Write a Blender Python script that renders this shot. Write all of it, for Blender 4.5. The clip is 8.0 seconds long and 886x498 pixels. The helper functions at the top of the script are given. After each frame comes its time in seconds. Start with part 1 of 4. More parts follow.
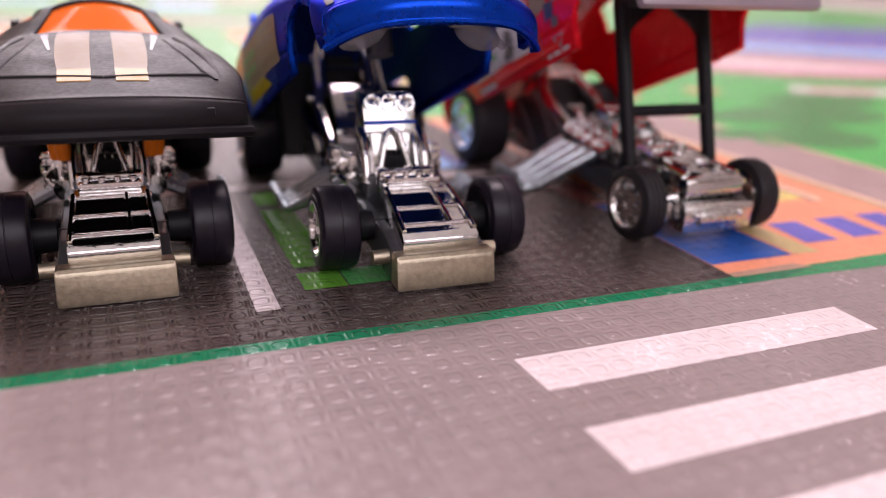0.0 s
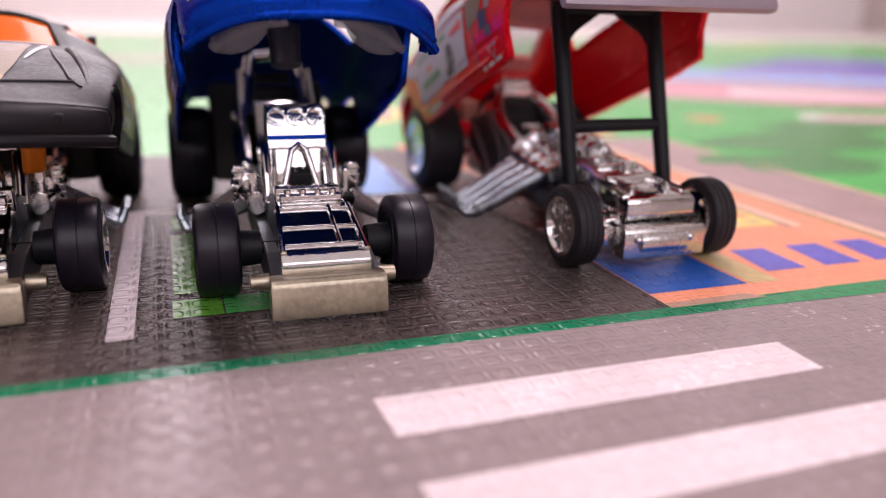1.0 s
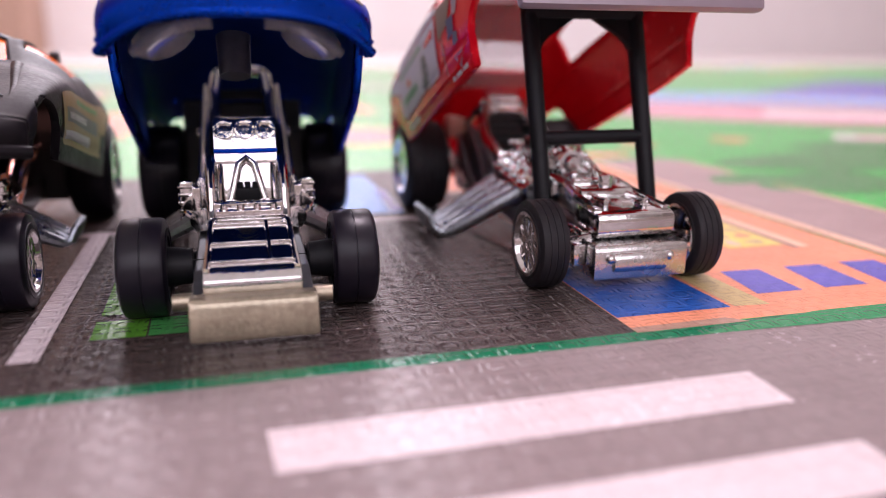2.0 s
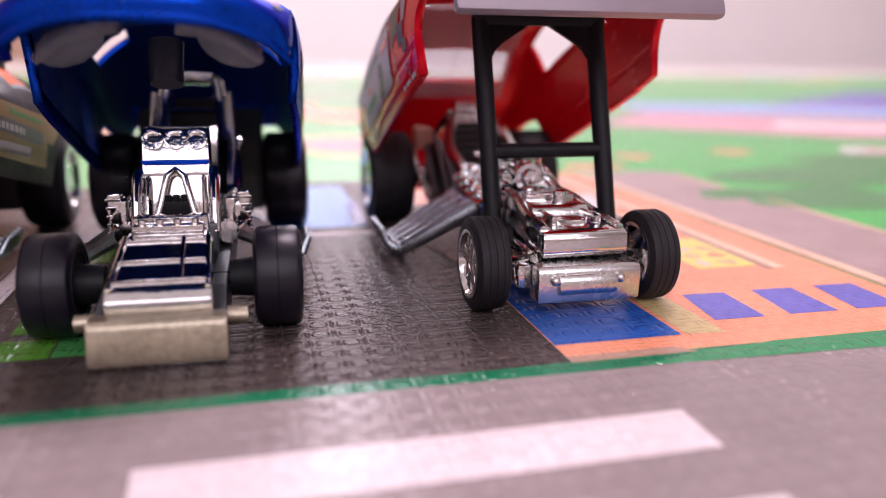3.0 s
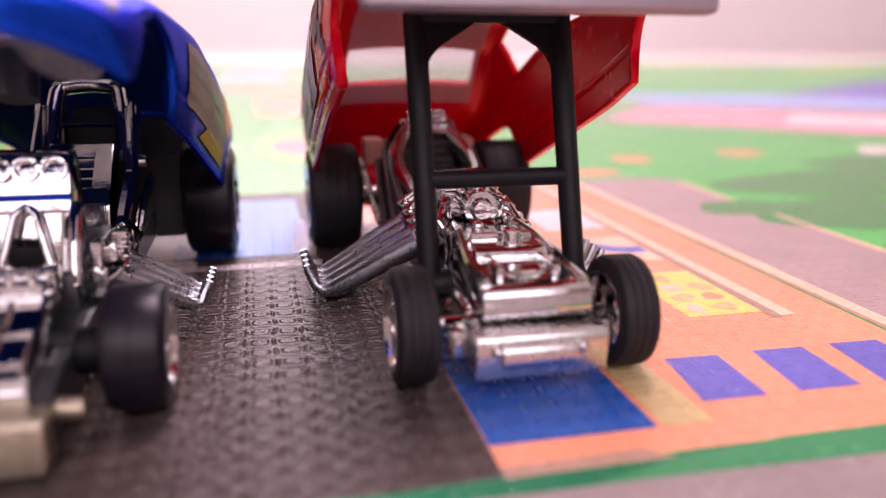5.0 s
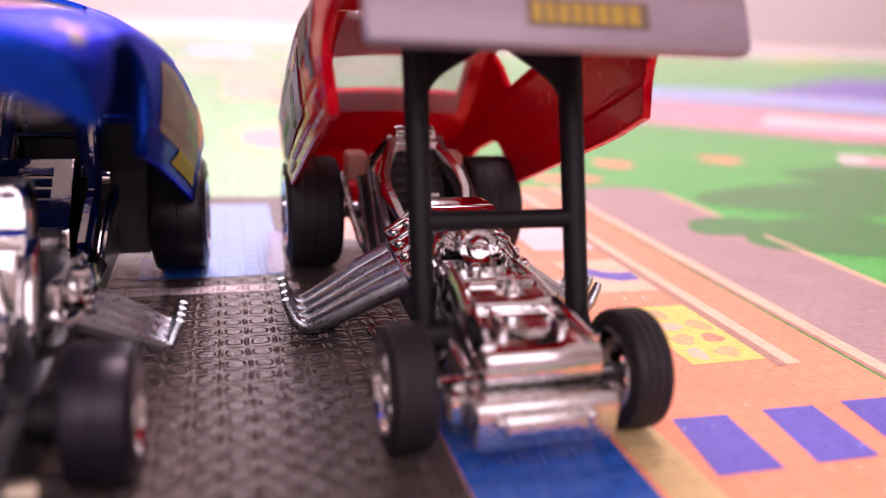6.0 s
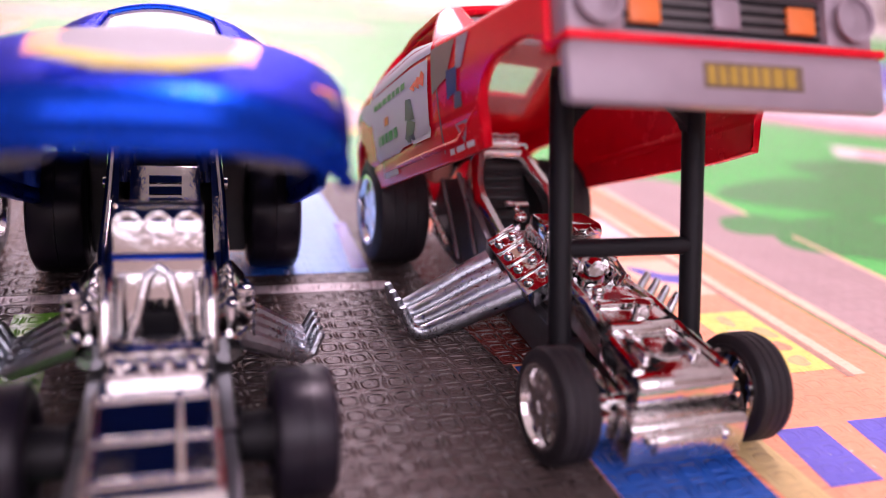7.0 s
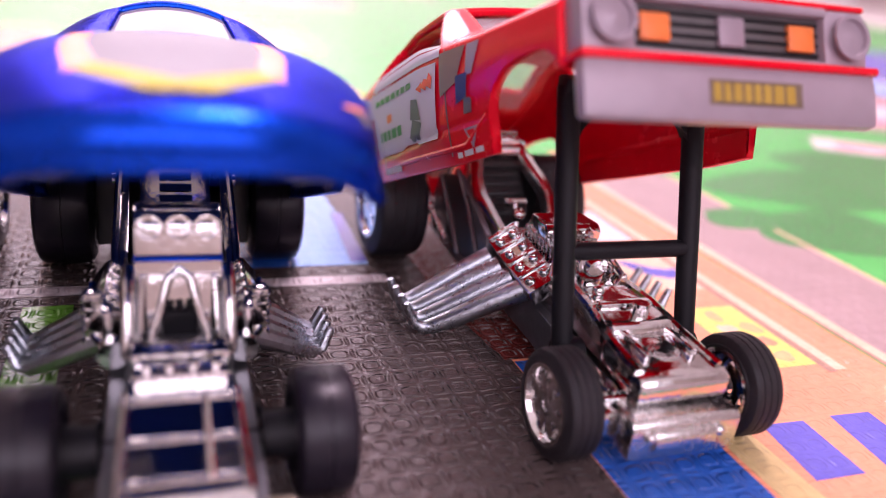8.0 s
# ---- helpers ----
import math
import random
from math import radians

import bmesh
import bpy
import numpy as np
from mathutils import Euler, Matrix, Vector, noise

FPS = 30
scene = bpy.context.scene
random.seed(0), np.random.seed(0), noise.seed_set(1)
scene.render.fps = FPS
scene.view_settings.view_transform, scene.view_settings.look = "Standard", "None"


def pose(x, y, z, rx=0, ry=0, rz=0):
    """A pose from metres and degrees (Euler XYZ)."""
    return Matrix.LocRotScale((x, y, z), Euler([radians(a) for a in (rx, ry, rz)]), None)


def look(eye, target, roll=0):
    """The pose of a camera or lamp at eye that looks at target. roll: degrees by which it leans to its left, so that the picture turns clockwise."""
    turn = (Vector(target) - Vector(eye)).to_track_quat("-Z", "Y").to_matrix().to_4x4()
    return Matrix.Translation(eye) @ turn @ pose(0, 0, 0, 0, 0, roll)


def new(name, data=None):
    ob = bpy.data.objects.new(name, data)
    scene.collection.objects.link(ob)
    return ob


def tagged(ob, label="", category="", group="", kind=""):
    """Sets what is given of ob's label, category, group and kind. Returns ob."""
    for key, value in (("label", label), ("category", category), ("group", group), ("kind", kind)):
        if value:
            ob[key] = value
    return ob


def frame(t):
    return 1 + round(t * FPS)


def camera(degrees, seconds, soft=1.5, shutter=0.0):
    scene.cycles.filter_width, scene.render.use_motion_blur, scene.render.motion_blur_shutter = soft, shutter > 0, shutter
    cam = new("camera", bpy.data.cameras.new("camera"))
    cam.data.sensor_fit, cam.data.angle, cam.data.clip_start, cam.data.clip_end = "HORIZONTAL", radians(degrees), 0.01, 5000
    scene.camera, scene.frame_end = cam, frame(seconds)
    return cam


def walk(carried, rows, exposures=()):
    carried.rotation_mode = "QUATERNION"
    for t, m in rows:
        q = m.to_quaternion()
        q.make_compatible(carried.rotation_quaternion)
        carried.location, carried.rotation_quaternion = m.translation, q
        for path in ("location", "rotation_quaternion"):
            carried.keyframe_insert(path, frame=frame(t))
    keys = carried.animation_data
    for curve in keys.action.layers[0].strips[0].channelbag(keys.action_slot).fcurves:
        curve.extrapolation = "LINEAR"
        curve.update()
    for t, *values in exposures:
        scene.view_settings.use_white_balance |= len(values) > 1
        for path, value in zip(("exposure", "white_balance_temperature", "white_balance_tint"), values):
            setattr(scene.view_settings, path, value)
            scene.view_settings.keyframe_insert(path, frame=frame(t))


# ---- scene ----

import functools

# All lengths below are millimetres; MM turns them into metres.
MM = 0.001
cam = camera(59.4, 8.0, soft=1.0)
cam.data.dof.use_dof = True
cam.data.dof.focus_distance = 0.088
cam.data.dof.aperture_fstop = 14.5
PATH = [
    (0, (-33.95, -61.30, 36.43), (-26.65, -43.95, 29.69), 2.2),
    (0.5, (-23.73, -59.76, 35.31), (-16.67, -42.19, 28.85), 2.1),
    (1, (-14.90, -58.36, 31.83), (-8.43, -40.35, 26.02), 1.4),
    (2.5, (3.38, -54.37, 28.60), (8.40, -35.65, 23.64), 0.4),
    (3, (8.96, -52.97, 28.68), (13.75, -34.17, 23.80), 0.6),
    (3.5, (14.51, -50.50, 29.22), (18.83, -31.58, 24.38), 0.1),
    (4, (18.32, -45.29, 27.21), (22.69, -26.36, 22.45), -0.1),
    (4.5, (22.33, -40.68, 28.63), (26.68, -21.79, 23.68), -0.1),
    (6, (21.01, -27.54, 35.01), (26.36, -9.14, 29.28), 2.6),
    (6.5, (13.37, -25.61, 38.40), (19.41, -7.57, 32.23), 4.0),
    (7, (2.13, -24.84, 41.78), (8.68, -7.20, 35.02), 5.5),
    (7.5, (-0.17, -25.77, 44.41), (6.72, -8.35, 37.40), 6.4),
    (8, (-1.81, -24.97, 44.65), (5.33, -7.76, 37.39), 6.9),
]
walk(cam, [(t, look(Vector(eye) * MM, Vector(target) * MM, roll)) for t, eye, target, roll in PATH],
     exposures=[(0.0, -0.03, 6500, 7), (2.5, 0.0, 6220, 10), (4.5, 0.07, 6560, 17), (6.0, 0.11, 6850, 26), (7.0, 0.34, 6400, 26), (8.0, 0.42, 6350, 26)])

# ---- light ----
world = bpy.data.worlds.new("room_world")
scene.world = world
world.use_nodes = True
world.node_tree.nodes["Background"].inputs[0].default_value = (0.85, 0.92, 1.0, 1)
world.node_tree.nodes["Background"].inputs[1].default_value = 1.0


def area(name, eye, target, sx, sy, watts, colour):
    data = bpy.data.lights.new(name, "AREA")
    data.shape, data.size, data.size_y, data.energy, data.color = "RECTANGLE", sx, sy, watts, colour
    ob = new(name, data)
    ob.matrix_world = look(eye, target)
    return ob


area("window_daylight", (-0.2, -2.1, 1.5), (0.1, 0.2, 0.1), 3.2, 1.5, 36, (1.0, 0.82, 0.91))
area("far_window_daylight", (0.08, 2.5, 1.22), (0.08, 0.0, 0.2), 1.1, 1.04, 25, (1.0, 0.83, 0.91))
area("ceiling_lamp_light", (0.45, 0.75, 2.28), (0.45, 0.75, 0.0), 0.6, 0.6, 53, (1.0, 0.79, 0.88))

# ---- materials ----
def material(name, colour, rough=0.5, metal=0.0, vary=0.12, scale=400.0, bump=0.0, bump_scale=3000.0, coat=0.0, spec=0.5, edge=None):
    """A principled surface with a two-scale variation of colour and roughness, and fine relief."""
    m = bpy.data.materials.new(name)
    m.use_nodes = True
    nt = m.node_tree
    p = nt.nodes["Principled BSDF"]
    geo = nt.nodes.new("ShaderNodeNewGeometry")
    big, fine = nt.nodes.new("ShaderNodeTexNoise"), nt.nodes.new("ShaderNodeTexNoise")
    big.inputs["Scale"].default_value, fine.inputs["Scale"].default_value = scale * 0.2, scale * 2
    big.inputs["Detail"].default_value = fine.inputs["Detail"].default_value = 4
    add = nt.nodes.new("ShaderNodeMath")
    add.operation = "ADD"
    for n, k in ((big, 0), (fine, 1)):
        nt.links.new(geo.outputs["Position"], n.inputs["Vector"])
        nt.links.new(n.outputs["Fac"], add.inputs[k])
    ramp = nt.nodes.new("ShaderNodeMapRange")
    ramp.inputs["From Min"].default_value, ramp.inputs["From Max"].default_value = 0.6, 1.4
    nt.links.new(add.outputs[0], ramp.inputs["Value"])
    mix = nt.nodes.new("ShaderNodeMix")
    mix.data_type = "RGBA"
    lo = [c * (1 - vary) for c in colour]
    hi = [min(1, c * (1 + vary)) for c in colour]
    mix.inputs["A"].default_value, mix.inputs["B"].default_value = (*lo, 1), (*hi, 1)
    nt.links.new(ramp.outputs[0], mix.inputs["Factor"])
    nt.links.new(mix.outputs["Result"], p.inputs["Base Color"])
    rr = nt.nodes.new("ShaderNodeMapRange")
    rr.inputs["To Min"].default_value, rr.inputs["To Max"].default_value = rough * 0.75, min(1, rough * 1.25)
    nt.links.new(ramp.outputs[0], rr.inputs["Value"])
    nt.links.new(rr.outputs[0], p.inputs["Roughness"])
    p.inputs["Metallic"].default_value = metal
    p.inputs["Specular IOR Level"].default_value = spec
    p.inputs["Coat Weight"].default_value = coat
    p.inputs["Coat Roughness"].default_value = 0.04
    if bump:
        tex, b = nt.nodes.new("ShaderNodeTexNoise"), nt.nodes.new("ShaderNodeBump")
        tex.inputs["Scale"].default_value, tex.inputs["Detail"].default_value = bump_scale, 5
        b.inputs["Strength"].default_value, b.inputs["Distance"].default_value = bump, 0.0002
        nt.links.new(geo.outputs["Position"], tex.inputs["Vector"])
        nt.links.new(tex.outputs["Fac"], b.inputs["Height"])
        nt.links.new(b.outputs[0], p.inputs["Normal"])
    if edge:  # the tint of candy paint at its rims
        p.inputs["Specular Tint"].default_value = (*edge, 1)
    return m


def printed(name, colour, gloss=0.19, emboss=0.4):
    """Printed vinyl with the embossed weave of the mat: rows of small rounded loops."""
    m = material(name, colour, gloss, vary=0.13, scale=500, spec=0.3)
    nt = m.node_tree
    p = nt.nodes["Principled BSDF"]
    geo = nt.nodes.new("ShaderNodeNewGeometry")
    sep = nt.nodes.new("ShaderNodeSeparateXYZ")

    def math(op, a, b=None, c=None):
        n = nt.nodes.new("ShaderNodeMath")
        n.operation = op
        for k, v in enumerate((a, b, c)):
            if v is None:
                continue
            if isinstance(v, (int, float)):
                n.inputs[k].default_value = v
            else:
                nt.links.new(v, n.inputs[k])
        return n.outputs[0]

    warp = nt.nodes.new("ShaderNodeTexNoise")
    warp.inputs["Scale"].default_value = 180
    nt.links.new(geo.outputs["Position"], warp.inputs["Vector"])
    nt.links.new(geo.outputs["Position"], sep.inputs[0])
    px, py = 2.85 * MM, 2.9 * MM
    wob = math("MULTIPLY", math("SUBTRACT", warp.outputs["Fac"], 0.5), 0.35)
    u = math("ADD", math("DIVIDE", sep.outputs[0], px), wob)
    v = math("ADD", math("DIVIDE", sep.outputs[1], py), wob)
    fu = math("MULTIPLY", math("ABSOLUTE", math("SUBTRACT", math("FRACT", u), 0.5)), 2)
    fv = math("MULTIPLY", math("ABSOLUTE", math("SUBTRACT", math("FRACT", v), 0.5)), 2)

    def ridge(value, centre, width):
        n = nt.nodes.new("ShaderNodeMapRange")
        n.interpolation_type = "SMOOTHSTEP"
        n.inputs["From Min"].default_value, n.inputs["From Max"].default_value = 0.0, width
        n.inputs["To Min"].default_value, n.inputs["To Max"].default_value = 1.0, 0.0
        nt.links.new(math("ABSOLUTE", math("SUBTRACT", value, centre)), n.inputs["Value"])
        return n.outputs[0]

    # a raised rounded pad in its groove, bars between the rows, and pairs of thin threads between the columns
    d = math("POWER", math("ADD", math("POWER", math("DIVIDE", fu, 0.62), 3.0), math("POWER", math("DIVIDE", fv, 0.56), 3.0)), 0.3333)
    pad = nt.nodes.new("ShaderNodeMapRange")
    pad.interpolation_type = "SMOOTHSTEP"
    pad.inputs["From Min"].default_value, pad.inputs["From Max"].default_value = 0.82, 1.12
    pad.inputs["To Min"].default_value, pad.inputs["To Max"].default_value = 1.0, 0.0
    nt.links.new(d, pad.inputs["Value"])
    bar = math("MULTIPLY", ridge(fv, 1.0, 0.24), math("MULTIPLY", ridge(fu, 0.0, 0.95), 0.45))
    thread = math("MULTIPLY", ridge(fu, 1.0, 0.22), math("MULTIPLY", ridge(fv, 0.0, 0.9), 0.6))
    ring = math("MAXIMUM", pad.outputs[0], math("MAXIMUM", bar, thread))
    fine = nt.nodes.new("ShaderNodeTexNoise")
    fine.inputs["Scale"].default_value, fine.inputs["Detail"].default_value = 2500, 4
    nt.links.new(geo.outputs["Position"], fine.inputs["Vector"])
    patch = nt.nodes.new("ShaderNodeTexNoise")
    patch.inputs["Scale"].default_value = 170
    patch.inputs["Detail"].default_value = 4
    nt.links.new(geo.outputs["Position"], patch.inputs["Vector"])
    h = math("ADD", math("MULTIPLY", ring, math("ADD", 0.25, math("MULTIPLY", patch.outputs["Fac"], 1.2))), math("MULTIPLY", fine.outputs["Fac"], 0.3))
    b = nt.nodes.new("ShaderNodeBump")
    b.inputs["Strength"].default_value, b.inputs["Distance"].default_value = emboss, 0.00052
    nt.links.new(h, b.inputs["Height"])
    nt.links.new(b.outputs[0], p.inputs["Normal"])
    return m


GREY = printed("road_grey_print", (0.29, 0.24, 0.237), 0.24, 0.35)
DARK = printed("asphalt_dark_print", (0.066, 0.050, 0.047), 0.15, 1.0)
PALE = printed("white_print", (0.75, 0.655, 0.665), 0.24, 0.4)
LINE = printed("line_white_print", (0.55, 0.49, 0.50), 0.2, 0.9)
GREEN = printed("grass_green_print", (0.08, 0.46, 0.10))
DEEP = printed("bush_green_print", (0.06, 0.26, 0.07))
EDGE = printed("edge_green_print", (0.01, 0.17, 0.075))
KERB = printed("kerb_green_print", (0.035, 0.26, 0.10))
SHADE = printed("brown_line_print", (0.42, 0.26, 0.19))
LIME = printed("lime_print", (0.09, 0.26, 0.03))
ORANGE = printed("orange_print", (0.84, 0.33, 0.19))
SAND = printed("sand_print", (0.84, 0.55, 0.38))
YELLOW = printed("yellow_print", (0.82, 0.66, 0.18))
STRAW = printed("straw_print", (0.62, 0.47, 0.22))
BLUE = printed("blue_print", (0.02, 0.11, 0.48), 0.22, 0.8)
VIOLET = printed("violet_print", (0.14, 0.13, 0.50))
SKY = printed("light_blue_print", (0.22, 0.42, 0.80), 0.4, 0.5)
PINK = printed("pink_print", (0.75, 0.35, 0.42))
MAUVE = printed("mauve_road_print", (0.40, 0.29, 0.28))
# maroon: orange print darkened for the red car's shade and reflection
CARSHADE = printed("car_shade_print", (0.13, 0.026, 0.022), 0.16, 0.8)

WALL = material("white_wall_paint", (0.86, 0.83, 0.82), 0.8, vary=0.03, scale=8, bump=0.1, bump_scale=300)
DIM = material("brown_wall_paint", (0.50, 0.44, 0.42), 0.8, vary=0.03, scale=8, bump=0.1, bump_scale=300)
TAN = material("tan_wall_paint", (0.48, 0.32, 0.24), 0.8, vary=0.05, scale=8, bump=0.1, bump_scale=300)
BEIGE = material("beige_wall_paint", (0.50, 0.45, 0.41), 0.8, vary=0.05, scale=8, bump=0.1, bump_scale=300)
CEIL = material("ceiling_paint", (0.82, 0.80, 0.79), 0.9, vary=0.02, scale=8)
BOARD = material("pale_floor", (0.64, 0.59, 0.565), 0.35, vary=0.10, scale=30)


# ---- building helpers ----
def finish(name, bm, mat, parent=None, label="", smooth=True):
    """Links a bmesh, drawn in millimetres, as one mesh object."""
    bmesh.ops.scale(bm, vec=(MM, MM, MM), verts=bm.verts)
    bmesh.ops.recalc_face_normals(bm, faces=bm.faces)
    me = bpy.data.meshes.new(name)
    bm.to_mesh(me)
    bm.free()
    if smooth:
        me.shade_smooth()
        me.set_sharp_from_angle(angle=radians(38))
    me.materials.append(mat)
    ob = new(name, me)
    if parent is not None:
        ob.parent = parent
    if label:
        tagged(ob, label)
    return ob


def part(name, bm, mat, parent, label=""):
    return finish(name, bm, mat, parent, label)


def box(bm, x0, x1, y0, y1, z0, z1, bevel=0.0, m=None):
    vs = bmesh.ops.create_cube(bm, size=1)["verts"]
    for v in vs:
        v.co = Vector(((x0 + x1) / 2 + v.co.x * (x1 - x0), (y0 + y1) / 2 + v.co.y * (y1 - y0), (z0 + z1) / 2 + v.co.z * (z1 - z0)))
    if bevel:
        es = {e for v in vs for e in v.link_edges}
        vs = bmesh.ops.bevel(bm, geom=list(es), offset=bevel, segments=2, affect="EDGES", profile=0.6)["verts"]
    if m is not None:
        bmesh.ops.transform(bm, matrix=m, verts=vs)
    return bm


def rod(bm, a, b, r, r2=None, n=14):
    a, b = Vector(a), Vector(b)
    m = Matrix.Translation((a + b) / 2) @ (b - a).to_track_quat("Z", "Y").to_matrix().to_4x4()
    bmesh.ops.create_cone(bm, cap_ends=True, segments=n, radius1=r, radius2=r if r2 is None else r2, depth=(b - a).length, matrix=m)
    return bm


def lathe(bm, centre, profile, n=40):
    """Turns (x, r) pairs about the x axis through centre."""
    c = Vector(centre)
    rings = []
    for x, r in profile:
        rings.append([bm.verts.new(c + Vector((x, r * math.cos(2 * math.pi * k / n), r * math.sin(2 * math.pi * k / n)))) for k in range(n)])
    for a, b in zip(rings, rings[1:]):
        for k in range(n):
            bm.faces.new((a[k], a[(k + 1) % n], b[(k + 1) % n], b[k]))
    return bm


def tube(bm, points, r, n=10, r2=None):
    """A round bar along points, with smooth bends."""
    pts = [Vector(p) for p in points]
    rings = []
    for i, p in enumerate(pts):
        d = (pts[min(i + 1, len(pts) - 1)] - pts[max(i - 1, 0)]).normalized()
        q = d.to_track_quat("Z", "X").to_matrix()
        rad = r if r2 is None else r + (r2 - r) * i / (len(pts) - 1)
        rings.append([bm.verts.new(p + q @ Vector((rad * math.cos(2 * math.pi * k / n), rad * math.sin(2 * math.pi * k / n), 0))) for k in range(n)])
    for a, b in zip(rings, rings[1:]):
        for k in range(n):
            bm.faces.new((a[k], a[(k + 1) % n], b[(k + 1) % n], b[k]))
    bm.faces.new(rings[0][::-1]), bm.faces.new(rings[-1])
    return bm


def ellipse(cx, cy, rx, ry, n=32, wob=0.0, seed=1):
    rnd = random.Random(seed)
    ph = [rnd.uniform(0, 6.28) for _ in range(3)]
    out = []
    for k in range(n):
        a = 2 * math.pi * k / n
        w = 1 + wob * (math.sin(2 * a + ph[0]) + 0.7 * math.sin(3 * a + ph[1]) + 0.5 * math.sin(5 * a + ph[2]))
        out.append((cx + rx * w * math.cos(a), cy + ry * w * math.sin(a)))
    return out

# ---- room ----
def slab(name, x0, x1, y0, y1, z0, z1, mat, label, category):
    ob = finish(name, box(bmesh.new(), x0, x1, y0, y1, z0, z1), mat, smooth=False)
    return tagged(ob, label, category, kind="structure")


slab("floor", -2200, 2800, -2200, 2600, -60, -2.2, BOARD, "pale wooden room floor under the play mat", "floor")
slab("ceiling", -2200, 2800, -2200, 2600, 2400, 2460, CEIL, "plain white painted ceiling", "ceiling")
slab("wall_return", -2200, -480, 2300, 2598, -60, 2400, TAN, "plain tan painted wall section", "wall")
slab("wall_west", -2260, -2200, -2200, 2600, -60, 2460, DIM, "plain brown painted wall", "wall")
slab("wall_east", 2800, 2860, -2200, 2600, -60, 2460, DIM, "plain brown painted wall", "wall")


def window_wall(name, y0, y1, x0, x1, z0, z1, mat, label):
    bm = bmesh.new()
    box(bm, -2260, x0, y0, y1, -60, 2460)
    box(bm, x1, 2860, y0, y1, -60, 2460)
    box(bm, x0, x1, y0, y1, -60, z0)
    box(bm, x0, x1, y0, y1, z1, 2460)
    return tagged(finish(name, bm, mat, smooth=False), label, "wall", kind="structure")


window_wall("wall_north", 2600, 2660, -470, 630, 700, 1740, WALL, "off-white wall with one low bright window")
window_wall("wall_south", -2260, -2200, -1800, 1400, 740, 2270, BEIGE, "beige wall with one bright window")

# ---- play mat ----
MAT = tagged(new("play_mat"), "large glossy embossed vinyl play mat printed with roads and buildings", "play mat")
base = part("sheet", box(bmesh.new(), -900, 1100, -420, 1000, -2.2, 0.0, 0.4), GREEN, MAT, "embossed vinyl sheet with green grass print")
LIFT = [0]


def patch(name, outline, mat, layer=1, label=""):
    """A printed field of the mat."""
    LIFT[0] += 1
    z = 0.012 * layer + 0.0004 * (LIFT[0] % 20)
    bm = bmesh.new()
    bm.faces.new([bm.verts.new((x, y, z)) for x, y in outline])
    bmesh.ops.triangulate(bm, faces=bm.faces)
    return finish(name, bm, mat, MAT, label, smooth=False)


def rect(x0, y0, x1, y1):
    return [(x0, y0), (x1, y0), (x1, y1), (x0, y1)]


patch("printed_road", rect(-900, -420, 1100, 9.4), GREY, 1, "grey printed road")
patch("printed_edge_line", [(-900, 8.9), (30, 9.2), (1100, 8.6), (1100, 12.6), (60, 12.4), (30, 11.4), (-900, 11.3)], EDGE, 2, "dark green printed kerb line")
patch("printed_wide_kerb", [(44, 9.3), (80, 8.2), (1100, 7.0), (1100, 12.8), (62, 12.5), (52, 11.4)], KERB, 4, "green printed kerb strip")
patch("printed_kerb_shade", [(38.3, 11.4), (52, 11.5), (50, 13.2), (38.3, 12.9)], SHADE, 4, "brown printed strip")
patch("printed_parking", rect(-330, 11.3, 38.3, 124), DARK, 1, "dark grey printed parking area")
for k in range(4):
    y = -6.6 * 2 * k
    patch("printed_crossing_bar", [(0.3, y - 6.6), (43, y - 6.4), (43.2, y), (0, y)], PALE, 2, "pale pink printed zebra crossing bar")
for x in (-21.0, -52.5, -83, -114):
    patch("printed_bay_line", [(x - 1.3, 19), (x + 1.4, 19), (x + 1.7, 72), (x - 1.0, 72)], LINE, 3, "white printed parking bay line")
patch("printed_cross_line", [(-330, 70.0), (30, 69.6), (30, 72.2), (-330, 72.8)], LINE, 3, "white printed line across the parking bays")
patch("printed_hedge", rect(-15.6, 31, -10.5, 57), LIME, 3, "green printed hedge")
patch("printed_hedge", rect(-15.4, 59.5, -10, 67), LIME, 3, "green printed hedge")
patch("printed_hedge", rect(-15.8, 23.5, -10.5, 29), LIME, 3, "green printed hedge")
patch("printed_hedge", rect(-10.3, 23.6, -1, 29), DEEP, 3, "green printed hedge")
patch("printed_puddle", rect(17.5, 76, 28.6, 117), SKY, 3, "light blue printed field")
patch("printed_puddle", rect(13, 86, 17.6, 123), SKY, 3, "light blue printed field")
patch("printed_puddle_edge", [(26.2, 77), (28.7, 77), (29.6, 98), (27.6, 98)], VIOLET, 4, "violet blue printed edge")
patch("printed_puddle", rect(9.5, 76, 17.4, 85.5), BLUE, 3, "dark blue printed field")
patch("printed_building", rect(38.3, 12.3, 88, 128), ORANGE, 2, "orange printed building")
# the shade and red reflection under the red car, painted on the mat
patch("car_shade_strip", [(37.4, 46.5), (44, 46.5), (44, 92), (35.5, 92), (35.5, 60)], CARSHADE, 4, "dark maroon strip painted as the red car's shade and reflection")
patch("printed_pool", rect(38.4, 16.1, 52.8, 46), BLUE, 4, "bright blue printed field")
patch("printed_strip", [(53.4, 16.2), (57.9, 15.8), (57.4, 60), (53.6, 60)], STRAW, 4, "straw yellow printed strip")
for k, x in enumerate((59.4, 69.2, 78.3, 87.6)):
    patch("printed_window", [(x - 0.4, 19.5), (x + 6.0, 19.4), (x + 6.6, 28.6), (x + 0.9, 28.8)], VIOLET, 4, "violet printed window")
patch("printed_panel", rect(69.2, 39.1, 78.6, 56), YELLOW, 4, "yellow printed panel with small spots")
